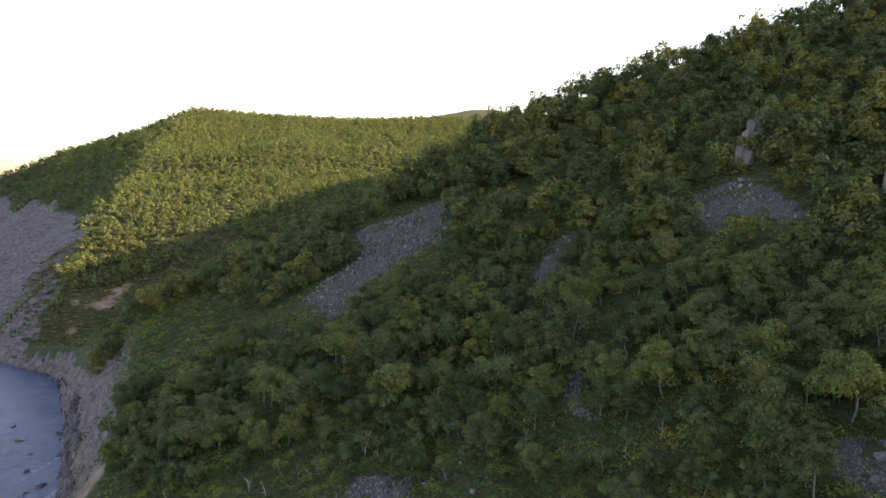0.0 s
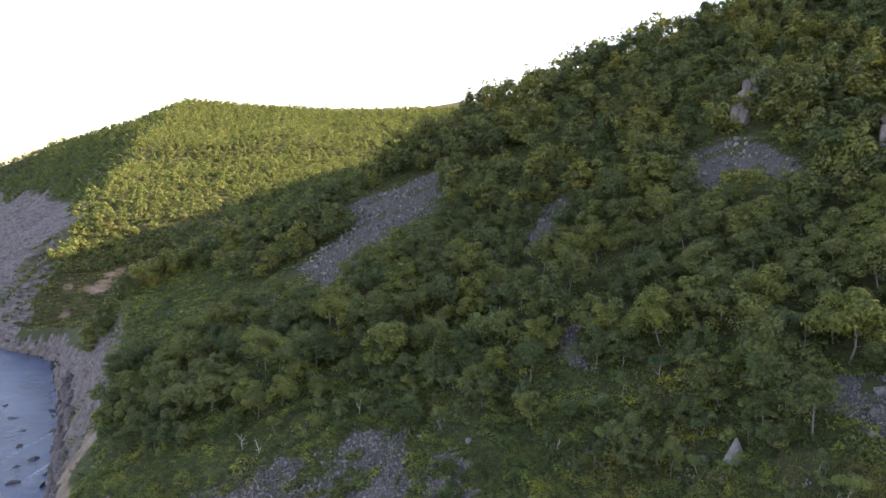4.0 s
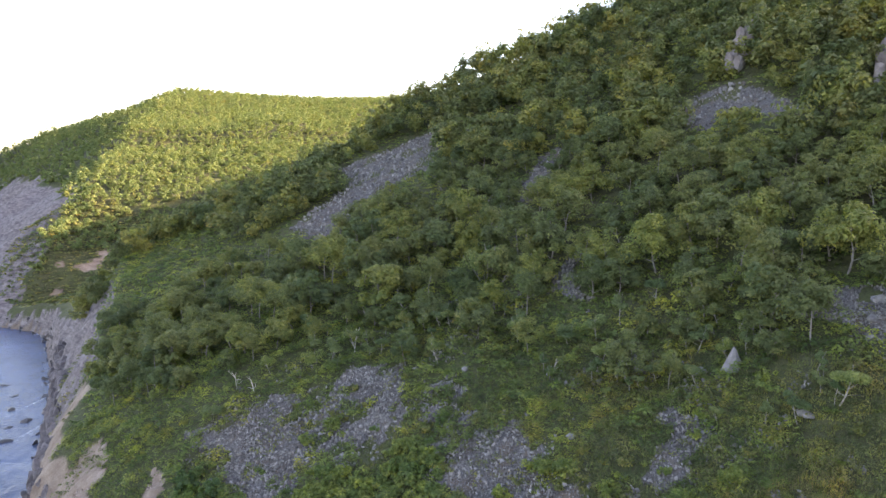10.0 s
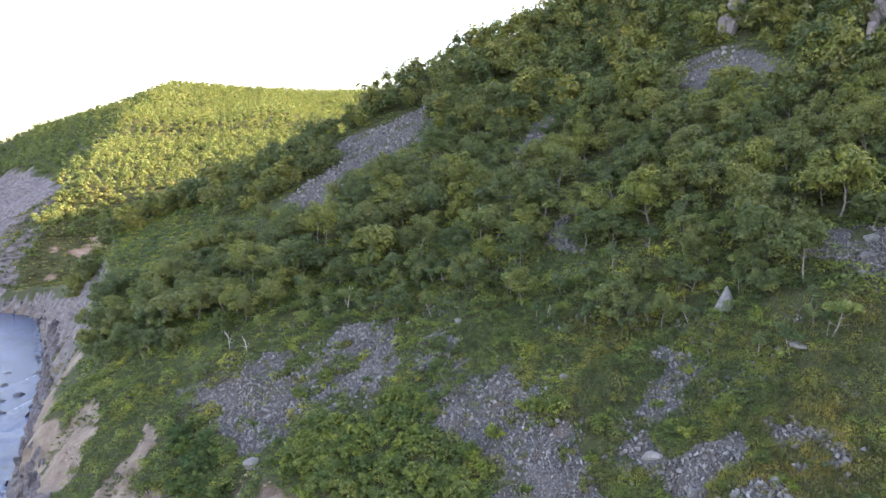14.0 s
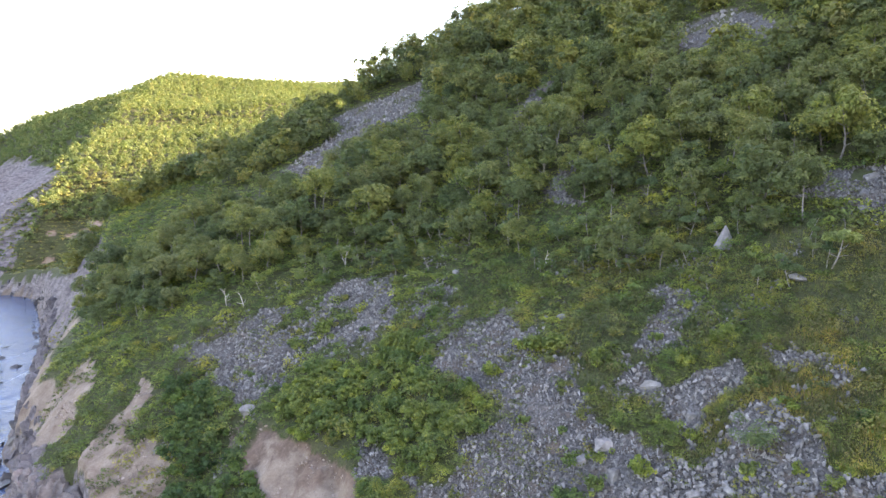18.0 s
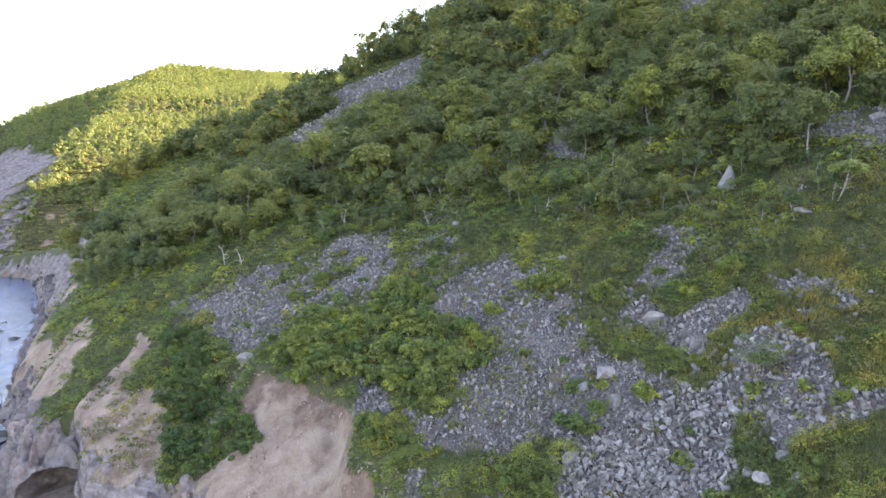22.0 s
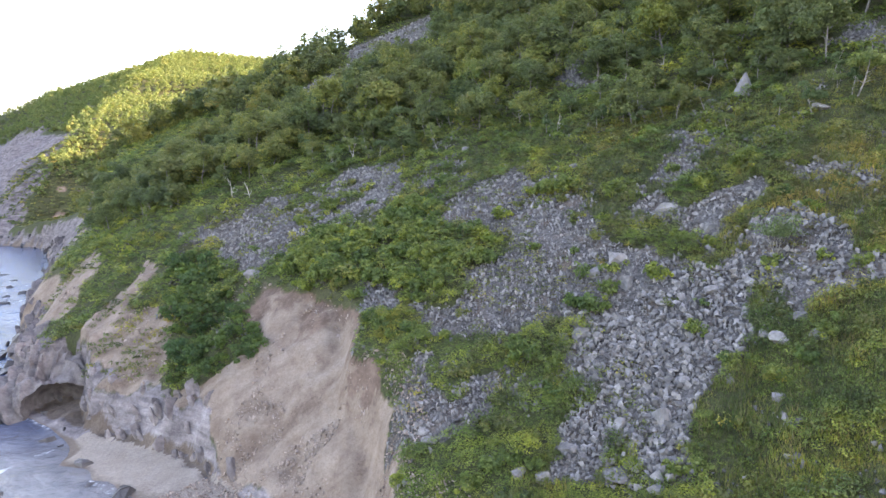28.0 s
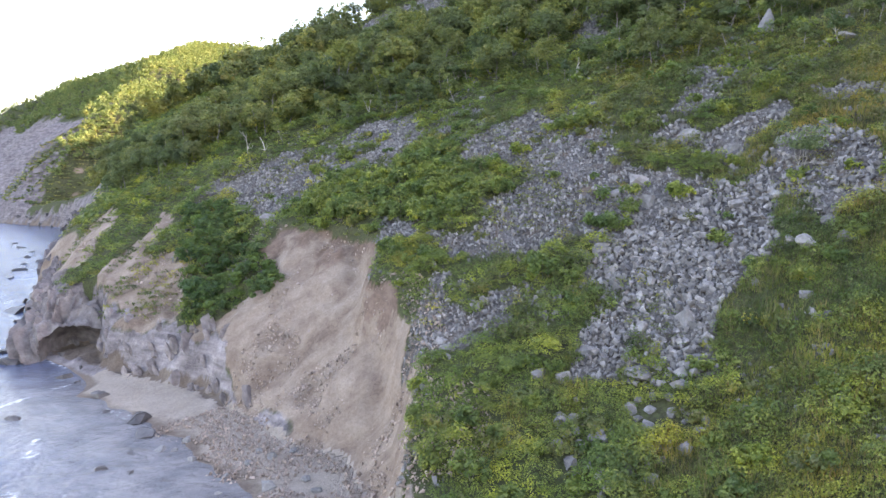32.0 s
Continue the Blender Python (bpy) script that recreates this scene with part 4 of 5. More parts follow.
LOW_SHRUBS = ((-1.2, 34.5, 1.8), (0.8, 33.2, 2.0), (2.2, 35.6, 1.7), (-0.4, 31.5, 1.8), (2.6, 31.2, 1.9), (1.5, 29.6, 1.6), (-2.2, 41.3, 1.6), (4.3, 37.2, 1.5), (9.6, 29.6, 1.6), (11.8, 28.4, 1.7), (7.2, 29.2, 1.6), (3.2, 40, 2.4), (2, 39, 2.2), (5.8, 39.4, 1.6), (0.5, 37, 2.2), (-2, 38, 2), (4, 34, 2), (13.2, 36.7, 1.6), (12.2, 32, 1.8), (13.3, 30.2, 1.8), (17.7, 32.2, 1.4), (19.8, 39, 1.4),
              (18, 41.6, 1.6), (15.6, 28.5, 1.8), (17.7, 30, 1.8), (0.8, 80, 2.2), (21, 61.5, 1.6), (26.5, 53, 1.8), (19, 53.5, 2), (20.5, 51.3, 1.4), (8.5, 58.5, 1.4), (11.5, 56, 1.2))
bush_spots = [(x, y, w / 2.6) for x, y, w in SINGLE_SHRUBS + LOW_SHRUBS]
for ring, count, gap, size in ((BUSHY["thicket"], 120, 1.15, 1.0), (BUSHY["lower"], 26, 1.0, 0.8)):
    box = [f(p[i] for p in ring) for i in (0, 1) for f in (min, max)]
    for x, y in scatter(rng, count, *box, lambda px, py: inside(px, py, ring, 0.2) > 0.5, gap):
        bush_spots.append((x, y, size * rng.uniform(0.65, 1.2)))
for x, y, size in bush_spots[:298]:
    k = int(rng.integers(4))
    put(shrub_things[k], shrub_kinds[k][1], x, y, size, rng.uniform(0, 360), sink=0.1)


THICKET = foliage("thicket_leaves", ((0.04, 0.068, 0.026), (0.056, 0.09, 0.032), (0.072, 0.112, 0.038), (0.095, 0.138, 0.046)), (1.9, 2.0, 0.8), vary=0.4)
rib_kinds = [(shrub_meshes(520 + k, (2.2, 2.8, 1.8)[k], (1.35, 1.4, 1.3)[k], 1500, 0.19, THICKET), []) for k in range(3)]
rib_things = [plant("tall_shrub", me, "tall dark green shrub on the ledge above the sea", "shrub", "tall shrubs above the sea", ("stem", "foliage")) for me, _ in rib_kinds]
for x, y in scatter(rng, 78, -36, -14, 61, 89, lambda px, py: inside(px, py, BUSHY["rib"], 0.3) > 0.5, 1.25):
    k = int(rng.integers(3))
    put(rib_things[k], rib_kinds[k][1], x, y, rng.uniform(0.55, 1.15), rng.uniform(0, 360), sink=0.1)


heath_kinds = [(shrub_meshes(540 + k, (0.7, 0.9, 0.6)[k], (0.7, 0.65, 0.8)[k], 560, 0.115, (SHRUB, BUSH, BUSH)[k]), []) for k in range(3)]
heath_things = [plant("low_bush", me, ("low bright green bush on the open slope", "low olive-green bush on the open slope", "flat brownish green bush on the open slope")[k], "bush", "low bushes on the open slope", ("stem", "foliage"))
                for k, (me, _) in enumerate(heath_kinds)]


def heath_ok(x, y):
    m = masks(x, y)
    return (wooded(x, y) < 5) & (m["d"] > 2) & (m["bare"] < 0.2) & (any_of(x, y, [BUSHY["thicket"], BUSHY["rib"]]) < 0.5) & ((m["scree"] < 0.5) | (wobble(x, y, 5, 75) > 0.2))


for x, y in scatter(rng, 290, -45, 44, 27, 100, heath_ok, 1.5):
    k = int(rng.integers(3))
    put(heath_things[k], heath_kinds[k][1], x, y, rng.uniform(0.7, 1.7), rng.uniform(0, 360), sink=0.05)


LIME = foliage("lime_leaves", ((0.15, 0.18, 0.05), (0.19, 0.215, 0.06), (0.23, 0.245, 0.08), (0.28, 0.28, 0.12)), (1.8, 1.8, 0.8), vary=0.2)
lime_mesh = shrub_meshes(560, 0.8, 0.75, 520, 0.13, LIME)
lime_bush = plant("flowering_bush", lime_mesh, "low bush with pale yellow-green flower heads", "bush", "flowering bushes", ("stem", "foliage"))
lime_made = []
for x, y, size in ((18.1, 41.6, 1.0), (19.9, 39.4, 1.0), (8.0, 33.0, 1.3), (14.2, 36.6, 1.1), (22.3, 57.8, 1.2), (10.9, 33.3, 0.7), (3.6, 41.5, 0.7), (17.2, 36.2, 0.7), (27, 51, 1.0), (-3, 74, 1.2), (5.5, 33.8, 0.8), (24, 40.8, 0.9)):
    put(lime_bush, lime_made, x, y, size, rng.uniform(0, 360), sink=0.05)


def tuft(seed, count, radius, tall, leaf, upright):
    """A low plant: leaves on a small dome, or upright blades."""
    r = np.random.default_rng(seed)
    a, q = r.uniform(0, 6.28, count), np.sqrt(r.uniform(0, 1, count)) * radius
    h = tall * (1 - 0.6 * (q / radius) ** 2) * r.uniform(0.45, 1.0, count)
    c = np.stack((q * np.cos(a), q * np.sin(a), h), 1)
    if not upright:
        return leaf_cards(r, c, np.stack((np.cos(a) * q / radius, np.sin(a) * q / radius, np.full(count, 0.5)), 1), leaf)
    t = np.stack((r.normal(0, 1, count), r.normal(0, 1, count), np.zeros(count)), 1)
    t /= np.linalg.norm(t, axis=1, keepdims=True)
    lean = np.stack((r.normal(0, 0.25, count), r.normal(0, 0.25, count), np.ones(count)), 1)
    foot = c * np.array((1, 1, 0)) - np.array((0, 0, 0.08))
    tip = foot + lean * h[:, None] * 1.3
    mid = (foot + tip) / 2
    w = t * leaf * 0.5
    return np.stack((mid - w, mid * 0.8 + foot * 0.2 + w, tip), 1).reshape(-1, 3), np.arange(3 * count).reshape(-1, 3)


def growth(name, kinds, places, sizes, seed, mat, label, mound=0.0):
    """Many low plants as one mesh, out of a few tufts that share a count of leaves."""
    r = np.random.default_rng(seed)
    swell = np.clip(wobble(places[:, 0], places[:, 1], 1.7, 76) + 0.5 * wobble(places[:, 0], places[:, 1], 0.9, 77), 0, 2)
    zs = height(places[:, 0], places[:, 1]) + mound * swell
    sizes = sizes * (1 + mound * 0.6 * swell)
    n = len(places)
    base = np.stack([v for v, _ in kinds])[r.integers(len(kinds), size=n)]
    a = r.uniform(0, 6.28, n)[:, None]
    s = sizes[:, None]
    x = (base[..., 0] * np.cos(a) - base[..., 1] * np.sin(a)) * s + places[:, :1]
    y = (base[..., 0] * np.sin(a) + base[..., 1] * np.cos(a)) * s + places[:, 1:]
    z = base[..., 2] * s * r.uniform(0.75, 1.25, (n, 1)) + zs[:, None] - 0.05
    v = np.stack((x, y, z), 2).reshape(-1, 3)
    me = mesh_of(name, v, np.arange(len(v)).reshape(-1, 3), (mat,))
    tone = 0.45 + 0.5 * wobble(places[:, 0], places[:, 1], 1.3, 90) + 0.35 * wobble(places[:, 0], places[:, 1], 4.5, 95) + r.uniform(-0.25, 0.25, n)
    attribute(me, "tone", np.repeat(np.clip(tone, 0, 1), base.shape[1]))
    return tagged(new(name, me), label, "undergrowth", kind="stuff")


def open_ok(x, y):
    m = masks(x, y)
    over = wooded(x, y)
    return (over < 6) & (m["d"] > 1.2) & (m["bare"] < 0.35) & (m["scree"] < 0.5)


def leafy_ok(x, y):
    return open_ok(x, y) & (wobble(x, y, 6, 71) + 0.01 * (18 - x) > -0.45)


def herb_ok(x, y):
    return open_ok(x, y) & (wobble(x, y, 6, 71) + 0.03 * (18 - x) < 0.35)


def scree_tuft_ok(x, y):
    m = masks(x, y)
    return (m["scree"] > 0.5) & (wobble(x, y, 3.5, 72) + 0.5 * wobble(x, y, 1.3, 70) > 0.28) & (m["d"] > 1)


def ledge_ok(x, y):
    m = masks(x, y)
    return (m["bare"] > 0.35) & (m["d"] > 3) & (m["z"] > 4) & (wobble(x, y, 5, 73) + 0.4 * wobble(x, y, 1.6, 74) > 0.45 - 0.4 * (x < -25)) & (np.hypot(x + 12, y - 57) > 9)


def near_leafy_ok(x, y):
    """Leafy shrubs beside the landslide, grass further up the slope."""
    return open_ok(x, y) & stony_gap(x, y) & (wobble(x, y, 6, 71) + 0.5 * wobble(x, y, 2, 78) + 0.16 * (11.5 - x) + 0.2 * np.maximum(y - 44, 0) > 0)


def near_herb_ok(x, y):
    return open_ok(x, y) & stony_gap(x, y) & (wobble(x, y, 6, 71) + 0.5 * wobble(x, y, 2, 78) + 0.16 * (11.5 - x) + 0.2 * np.maximum(y - 44, 0) < 0.55)


def stony_gap(x, y):
    """Less grows where boulders have run out below the coarse scree."""
    return 1.1 * bump(x, y, 8.5, 33.5, 3.6) + 0.6 * wobble(x, y, 1.6, 79) < 0.75


def close_by(x, y):
    return (y < 59) & (x > -6) & (x < 34)


places = scatter(rng, 7000, -6, 34, 22, 59, lambda x, y: near_leafy_ok(x, y) & close_by(x, y), 0.3)
growth("near_low_shrubs", [tuft(610 + k, 76, 0.36, 0.42, 0.075, False) for k in range(6)], places, rng.uniform(0.7, 1.25, len(places)), 10, MEADOW, "fine-leaved low green shrubs between the stones", 0.85)
places = scatter(rng, 12500, -6, 34, 22, 59, lambda x, y: near_herb_ok(x, y) & close_by(x, y), 0.2)
growth("near_herbs", [tuft(630 + k, 28, 0.27, 0.55, 0.04, True) for k in range(6)], places, rng.uniform(0.55, 1.35, len(places)), 17, GRASS, "thick stand of fine green and brownish herbs", 0.5)
places = scatter(rng, 5200, 7, 34, 22, 48, lambda x, y: open_ok(x, y) & stony_gap(x, y) & (wobble(x, y, 4, 88) + 0.6 * wobble(x, y, 1.5, 89) > -0.35), 0.3)
growth("near_ferns", [tuft(650 + k, 56, 0.34, 0.5, 0.075, False) for k in range(6)], places, rng.uniform(0.7, 1.4, len(places)), 20, CARPET, "olive and brownish leafy plants among the grass", 0.8)
places = scatter(rng, 16500, -62, 56, 22, 112, lambda x, y: leafy_ok(x, y) & ~close_by(x, y), 0.42)
growth("low_shrubs", [tuft(600 + k, 30, 0.42, 0.5, 0.14, False) for k in range(5)], places, rng.uniform(0.7, 1.4, len(places)), 11, CARPET, "carpet of low leafy green shrubs on the slope", 1.0)
places = scatter(rng, 9000, -62, 46, 22, 112, lambda x, y: herb_ok(x, y) & ~close_by(x, y), 0.36)
growth("herbs", [tuft(620 + k, 18, 0.34, 0.5, 0.09, True) for k in range(5)], places, rng.uniform(0.7, 1.4, len(places)), 12, HERB, "tall green and brownish herbs and grass on the slope", 0.25)
places = scatter(rng, 2200, 2, 50, 42, 84, lambda x, y: open_ok(x, y) & (wobble(x, y, 5, 99) + 0.5 * wobble(x, y, 1.8, 100) > -0.4), 0.75)
growth("heath_clumps", [tuft(655 + k, 110, 0.55, 0.95, 0.1, False) for k in range(6)], places, rng.uniform(0.6, 1.6, len(places)), 29, HERB, "rounded clumps of olive and brownish heath on the slope", 0.2)
places = scatter(rng, 2500, -110, -50, 95, 200, lambda x, y: (masks(x, y)["bare"] < 0.15) & (shore(x, y)[0] > 6 + 0.08 * np.clip(y - 110, 0, 90)) & (height(x, y) > 3), 0.8)
growth("cliff_top_plants", [tuft(670 + k, 18, 0.7, 0.5, 0.32, False) for k in range(4)], places, rng.uniform(0.7, 1.5, len(places)), 18, CARPET, "grass and low bushes along the cliff top", 0.3)
places = scatter(rng, 2800, -40, 45, 34, 100, scree_tuft_ok, 0.36)
growth("stony_plants", [tuft(640 + k, 30, 0.38, 0.4, 0.12, False) for k in range(4)], places, rng.uniform(0.6, 1.4, len(places)), 13, HERB, "scattered green tufts growing between the scree stones")
places = scatter(rng, 2600, -95, 0, 44, 160, ledge_ok, 0.4)
growth("ledge_plants", [tuft(660 + k, 24, 0.45, 0.35, 0.18, False) for k in range(4)], places, rng.uniform(0.7, 1.5, len(places)), 14, HERB, "patchy grass and herbs on the bare cliff ledges")


def floor_ok(x, y):
    return (wooded(x, y) > 4) & (height(x, y) > 4) & (shore(x, y)[0] > 7 + 0.08 * np.clip(y - 110, 0, 90)) & (slope_near(x, y) > slope_far(x, y) + 2) & (any_of(x, y, SCREES.values(), 0.4) < 0.5)


places = scatter(rng, 8500, -112, 95, 60, 200, floor_ok, 0.9)
growth("wood_floor_plants", [tuft(680 + k, 30, 0.75, 0.7, 0.27, False) for k in range(5)], places, rng.uniform(0.8, 1.6, len(places)), 15, CARPET, "green undergrowth beneath the oaks on the hillside")


places = scatter(rng, 6500, -70, 62, 60, 125, lambda x, y: floor_ok(x, y) & (wooded(x, y) < 22), 0.55)
growth("wood_edge_plants", [tuft(685 + k, 26, 0.5, 0.55, 0.17, False) for k in range(5)], places, rng.uniform(0.7, 1.5, len(places)), 19, CARPET, "leafy undergrowth along the lower edge of the wood", 0.45)


def ravine_ok(x, y):
    d, _ = shore(x, y)
    return (height(x, y) > 5) & (d > 6) & (slope_far(x, y) > slope_near(x, y)) & (any_of(x, y, FAR_SLIDES, 1.3) < 0.5)


places = scatter(rng, 3500, -185, -60, 215, 330, ravine_ok, 1.2)
growth("ravine_plants", [tuft(690 + k, 14, 1.2, 0.6, 0.7, False) for k in range(4)], places, rng.uniform(0.7, 1.5, len(places)), 16, HERB, "grass and low bushes on the ravine side")


# ---- stones ----
def stone_shape(seed, points=13, squash=(1.0, 0.8, 0.6)):
    """An angular block: the hull of random points, about 1 m across. Gives places and triangles."""
    r = np.random.default_rng(seed)
    p = r.normal(0, 1, (points, 3))
    p /= np.linalg.norm(p, axis=1, keepdims=True)
    p = np.clip(p * r.uniform(0.85, 1.1, (points, 1)), -0.85, 0.85) * 0.6 * np.array(squash)
    bm = bmesh.new()
    for c in p:
        bm.verts.new(c)
    bmesh.ops.convex_hull(bm, input=bm.verts)
    bmesh.ops.delete(bm, geom=[v for v in bm.verts if not v.link_faces], context="VERTS")
    bmesh.ops.triangulate(bm, faces=bm.faces)
    bm.verts.index_update()
    v, f = np.array([tuple(q.co) for q in bm.verts]), np.array([[q.index for q in face.verts] for face in bm.faces])
    bm.free()
    return v, f


def boulder_mesh(name, seed, mat, squash=(1.0, 0.8, 0.65)):
    """A larger block with worn, broken faces."""
    r = np.random.default_rng(seed)
    v, f = stone_shape(seed, 18, squash)
    bm = bmesh.new()
    vs = [bm.verts.new(c) for c in v]
    for t in f:
        bm.faces.new([vs[i] for i in t])
    bmesh.ops.bevel(bm, geom=list(bm.edges), offset=0.035, segments=1, affect="EDGES", clamp_overlap=True)
    bmesh.ops.triangulate(bm, faces=bm.faces)
    bmesh.ops.subdivide_edges(bm, edges=[e for e in bm.edges if e.calc_length() > 0.25], cuts=1)
    for q in bm.verts:
        q.co += Vector(r.normal(0, 0.011, 3))
    me = bpy.data.meshes.new(name)
    bm.to_mesh(me)
    bm.free()
    me.materials.append(mat)
    return me


small_kinds = [stone_shape(700 + k, 9, (1.0, 0.75 + 0.05 * (k % 4), 0.45 + 0.06 * (k % 5))) for k in range(10)]


def stones(name, places, sizes, seed, mat, label, sink=0.15):
    """Many stones as one mesh."""
    r = np.random.default_rng(seed)
    zs = height(places[:, 0], places[:, 1])
    vs, fs, at = [], [], 0
    spins = [Euler(r.uniform(0, 6.28, 3) * np.array((0.4, 0.4, 1))).to_matrix() for _ in range(60)]
    spun = [[v @ np.array(m).T for m in spins] for v, _ in small_kinds]
    for (x, y), z, s in zip(places, zs, sizes):
        k = int(r.integers(len(small_kinds)))
        v = spun[k][int(r.integers(60))] * s * r.uniform(0.8, 1.2, 3) + np.array((x, y, z + s * sink))
        vs.append(v)
        fs.append(small_kinds[k][1] + at)
        at += len(v)
    return tagged(new(name, mesh_of(name, np.concatenate(vs), np.concatenate(fs), (mat,))), label, "scree", kind="stuff")


def near_scree(x, y):
    m = masks(x, y)
    return (m["scree"] > 0.5) & (m["bare"] < 0.5)


def sprinkle(x, y):
    m = masks(x, y)
    return (m["d"] > 1.5) & (m["bare"] < 0.5) & (m["scree"] < 0.5) & (wobble(x, y, 4, 81) + 0.5 * wobble(x, y, 1.5, 82) + 1.1 * any_of(x, y, SCREES.values(), 3.2) > 0.6) & (wooded(x, y) < 12)


def grade(r, n, low, high):
    return low + (high - low) * r.uniform(0, 1, n) ** 2.6


places = scatter(rng, 46000, -40, 52, 33, 108, near_scree, 0.14)
coarse = np.clip((places[:, 0] - 9 + 3 * wobble(places[:, 0], places[:, 1], 5, 96)) / 9, 0, 1) * np.clip((60 - places[:, 1]) / 10, 0, 1)
stones("scree_stones", places, (0.12 + (0.38 + 0.16 * coarse) * rng.uniform(0, 1, len(places)) ** (2.7 - 0.5 * coarse)) * np.interp(places[:, 1], (58, 80), (1.0, 1.1)), 21, STONE, "loose angular grey scree stones covering the slope", 0.32)
places = scatter(rng, 3400, 7, 19, 34, 50, lambda x, y: inside(x, y, SCREES["coarse"], 0.6) > 0.5, 0.17)
stones("coarse_stones", places, grade(rng, len(places), 0.13, 0.72), 22, STONE, "coarse blocky grey scree with deep gaps", 0.28)
places = scatter(rng, 6500, -35, 50, 24, 105, sprinkle, 0.26)
stones("scattered_stones", places, grade(rng, len(places), 0.16, 0.75), 23, STONE, "grey stones scattered among the herbs")
places = scatter(rng, 5200, -34, 64, 86, 190, lambda x, y: any_of(x, y, [SCREES[k] for k in ("high", "crag_foot", "gully", "chute")], 0.8) > 0.5, 0.5)
stones("upper_scree_stones", places, grade(rng, len(places), 0.4, 1.15), 24, STONE, "grey scree stones high on the wooded hillside")


def rubble_ok(x, y):
    d, along = shore(x, y)
    return (d > -6 - 2 * wobble(x, y, 3, 64)) & (d < 6 + 2.5 * wobble(x, y, 4, 85)) & (along > 100) & (along < 131) & (wobble(x, y, 3, 83) + 0.12 * (d + 2) > -0.4)


def slide_ok(x, y):
    m = masks(x, y)
    return (m["bare"] > 0.4) & (m["clay"] > 0.4) & (wobble(x, y, 3, 84) > 0.1)


HEADLAND = plain("headland_rock", ((0.3, (0.12, 0.098, 0.092)), (0.5, (0.22, 0.186, 0.175)), (0.75, (0.35, 0.312, 0.288))), 0.9, 0.88, 0.8, 0.08, per_object=0.3)
DARK_ROCK = plain("dark_cliff_rock", ((0.3, (0.09, 0.077, 0.078)), (0.5, (0.17, 0.148, 0.148)), (0.75, (0.27, 0.242, 0.236))), 0.9, 0.88, 0.8, 0.08, per_object=0.3)
CLAY_STONE = plain("clay_stone", ((0.3, (0.23, 0.175, 0.145)), (0.7, (0.41, 0.325, 0.27))), 1.6, 0.9, 0.4, 0.03, islands=0.3)
places = scatter(rng, 9000, -30, 2, 26, 62, rubble_ok, 0.1)
stones("beach_rubble", places, grade(rng, len(places), 0.07, 0.32), 25, CLAY_STONE, "brown and grey rubble at the foot of the landslide", 0.4)
places = scatter(rng, 4200, -50, 0, 40, 95, slide_ok, 0.18)
stones("slide_stones", places, grade(rng, len(places), 0.07, 0.42), 26, CLAY_STONE, "small stones stuck in the bare clay landslide", 0.35)
places = scatter(rng, 800, -170, -30, 62, 270, lambda x, y: (np.abs(shore(x, y)[0] + 1.0) < 2.4) & (shore(x, y)[1] > 150), 0.9)
stones("shore_rocks", places, grade(rng, len(places), 0.5, 2.4), 27, WET_STONE, "dark wet rocks along the foot of the sea cliff")


def rim_ok(x, y):
    off = x - np.interp(y, RIM_Y, RIM_X) - 1.4 - 0.5 * wobble(x, y, 3, 87)
    return (np.abs(off) < 0.45) & (y > 34) & (y < 62)


places = scatter(rng, 420, -12, 0, 34, 62, rim_ok, 0.16)
stones("rim_stones", places, grade(rng, len(places), 0.15, 0.55), 28, STONE, "line of grey stones along the rim of the landslide")

boulder_kinds = [boulder_mesh("boulder", 800 + k, BOULDER, ((1, 0.8, 0.6), (1, 0.7, 0.75), (1, 0.9, 0.5), (0.9, 0.8, 0.8), (1.1, 0.7, 0.55), (1, 0.85, 0.7))[k]) for k in range(6)]
BOULDERS = ((13.5, 40, 1.6), (10.2, 37.7, 1.7), (15.4, 41.7, 0.9), (19.4, 38, 0.9), (17.7, 31, 0.9), (13.3, 37.4, 0.9), (8, 40, 1.4), (11.5, 39, 1.1), (11.2, 40.4, 1.2), (10.3, 48, 1.6), (9, 48.2, 1.2),
            (12.3, 53, 1.6), (-0.3, 43, 1.1), (3.4, 40.4, 0.8), (-0.8, 44, 0.9), (5.6, 35.6, 1), (7.4, 34.3, 1.2), (6.2, 35, 0.8), (10.5, 33.2, 0.9), (8.6, 33, 0.9), (6.3, 38.6, 1.2), (5, 39.2, 1.1))
BOULDERS_HIGH = ((8.2, 31.7, 1.1), (10.2, 33.7, 0.8), (9.7, 33, 0.8), (22.7, 40.3, 1.1), (17.7, 44.8, 1.1), (33.6, 61.6, 1.7), (14, 69.7, 1.1), (18.4, 76, 1), (14, 53.6, 2.2), (21, 53, 1.3), (14.3, 51, 1.7),
                 (19, 57.3, 1.7), (4, 87.5, 1.3), (22.5, 42, 1.1), (16, 44, 1.1), (16, 48.2, 1.2), (19.3, 47.4, 1.2), (21.3, 46.6, 1.2), (44, 69, 1.4), (46, 71, 1.6), (42.5, 66.5, 1.2), (28, 71.5, 1.2))


def set_stone(name, mesh, x, y, size, label, category, group="", turn=0.0, sink=0.04, flat=1.0):
    ob = tagged(new(name, mesh), label, category, group)
    ob.matrix_world = Matrix.Translation((x, y, float(height(x, y)) + size * sink)) @ pose(0, 0, 0, rng.uniform(-12, 12), rng.uniform(-12, 12), turn)
    ob.scale = (size, size, size * flat)
    return ob


for x, y, size in BOULDERS + BOULDERS_HIGH:
    set_stone("boulder", boulder_kinds[int(rng.integers(6))], x, y, size, "weathered grey boulder lying on the scree slope", "boulder", "boulders on the slope", rng.uniform(0, 360))

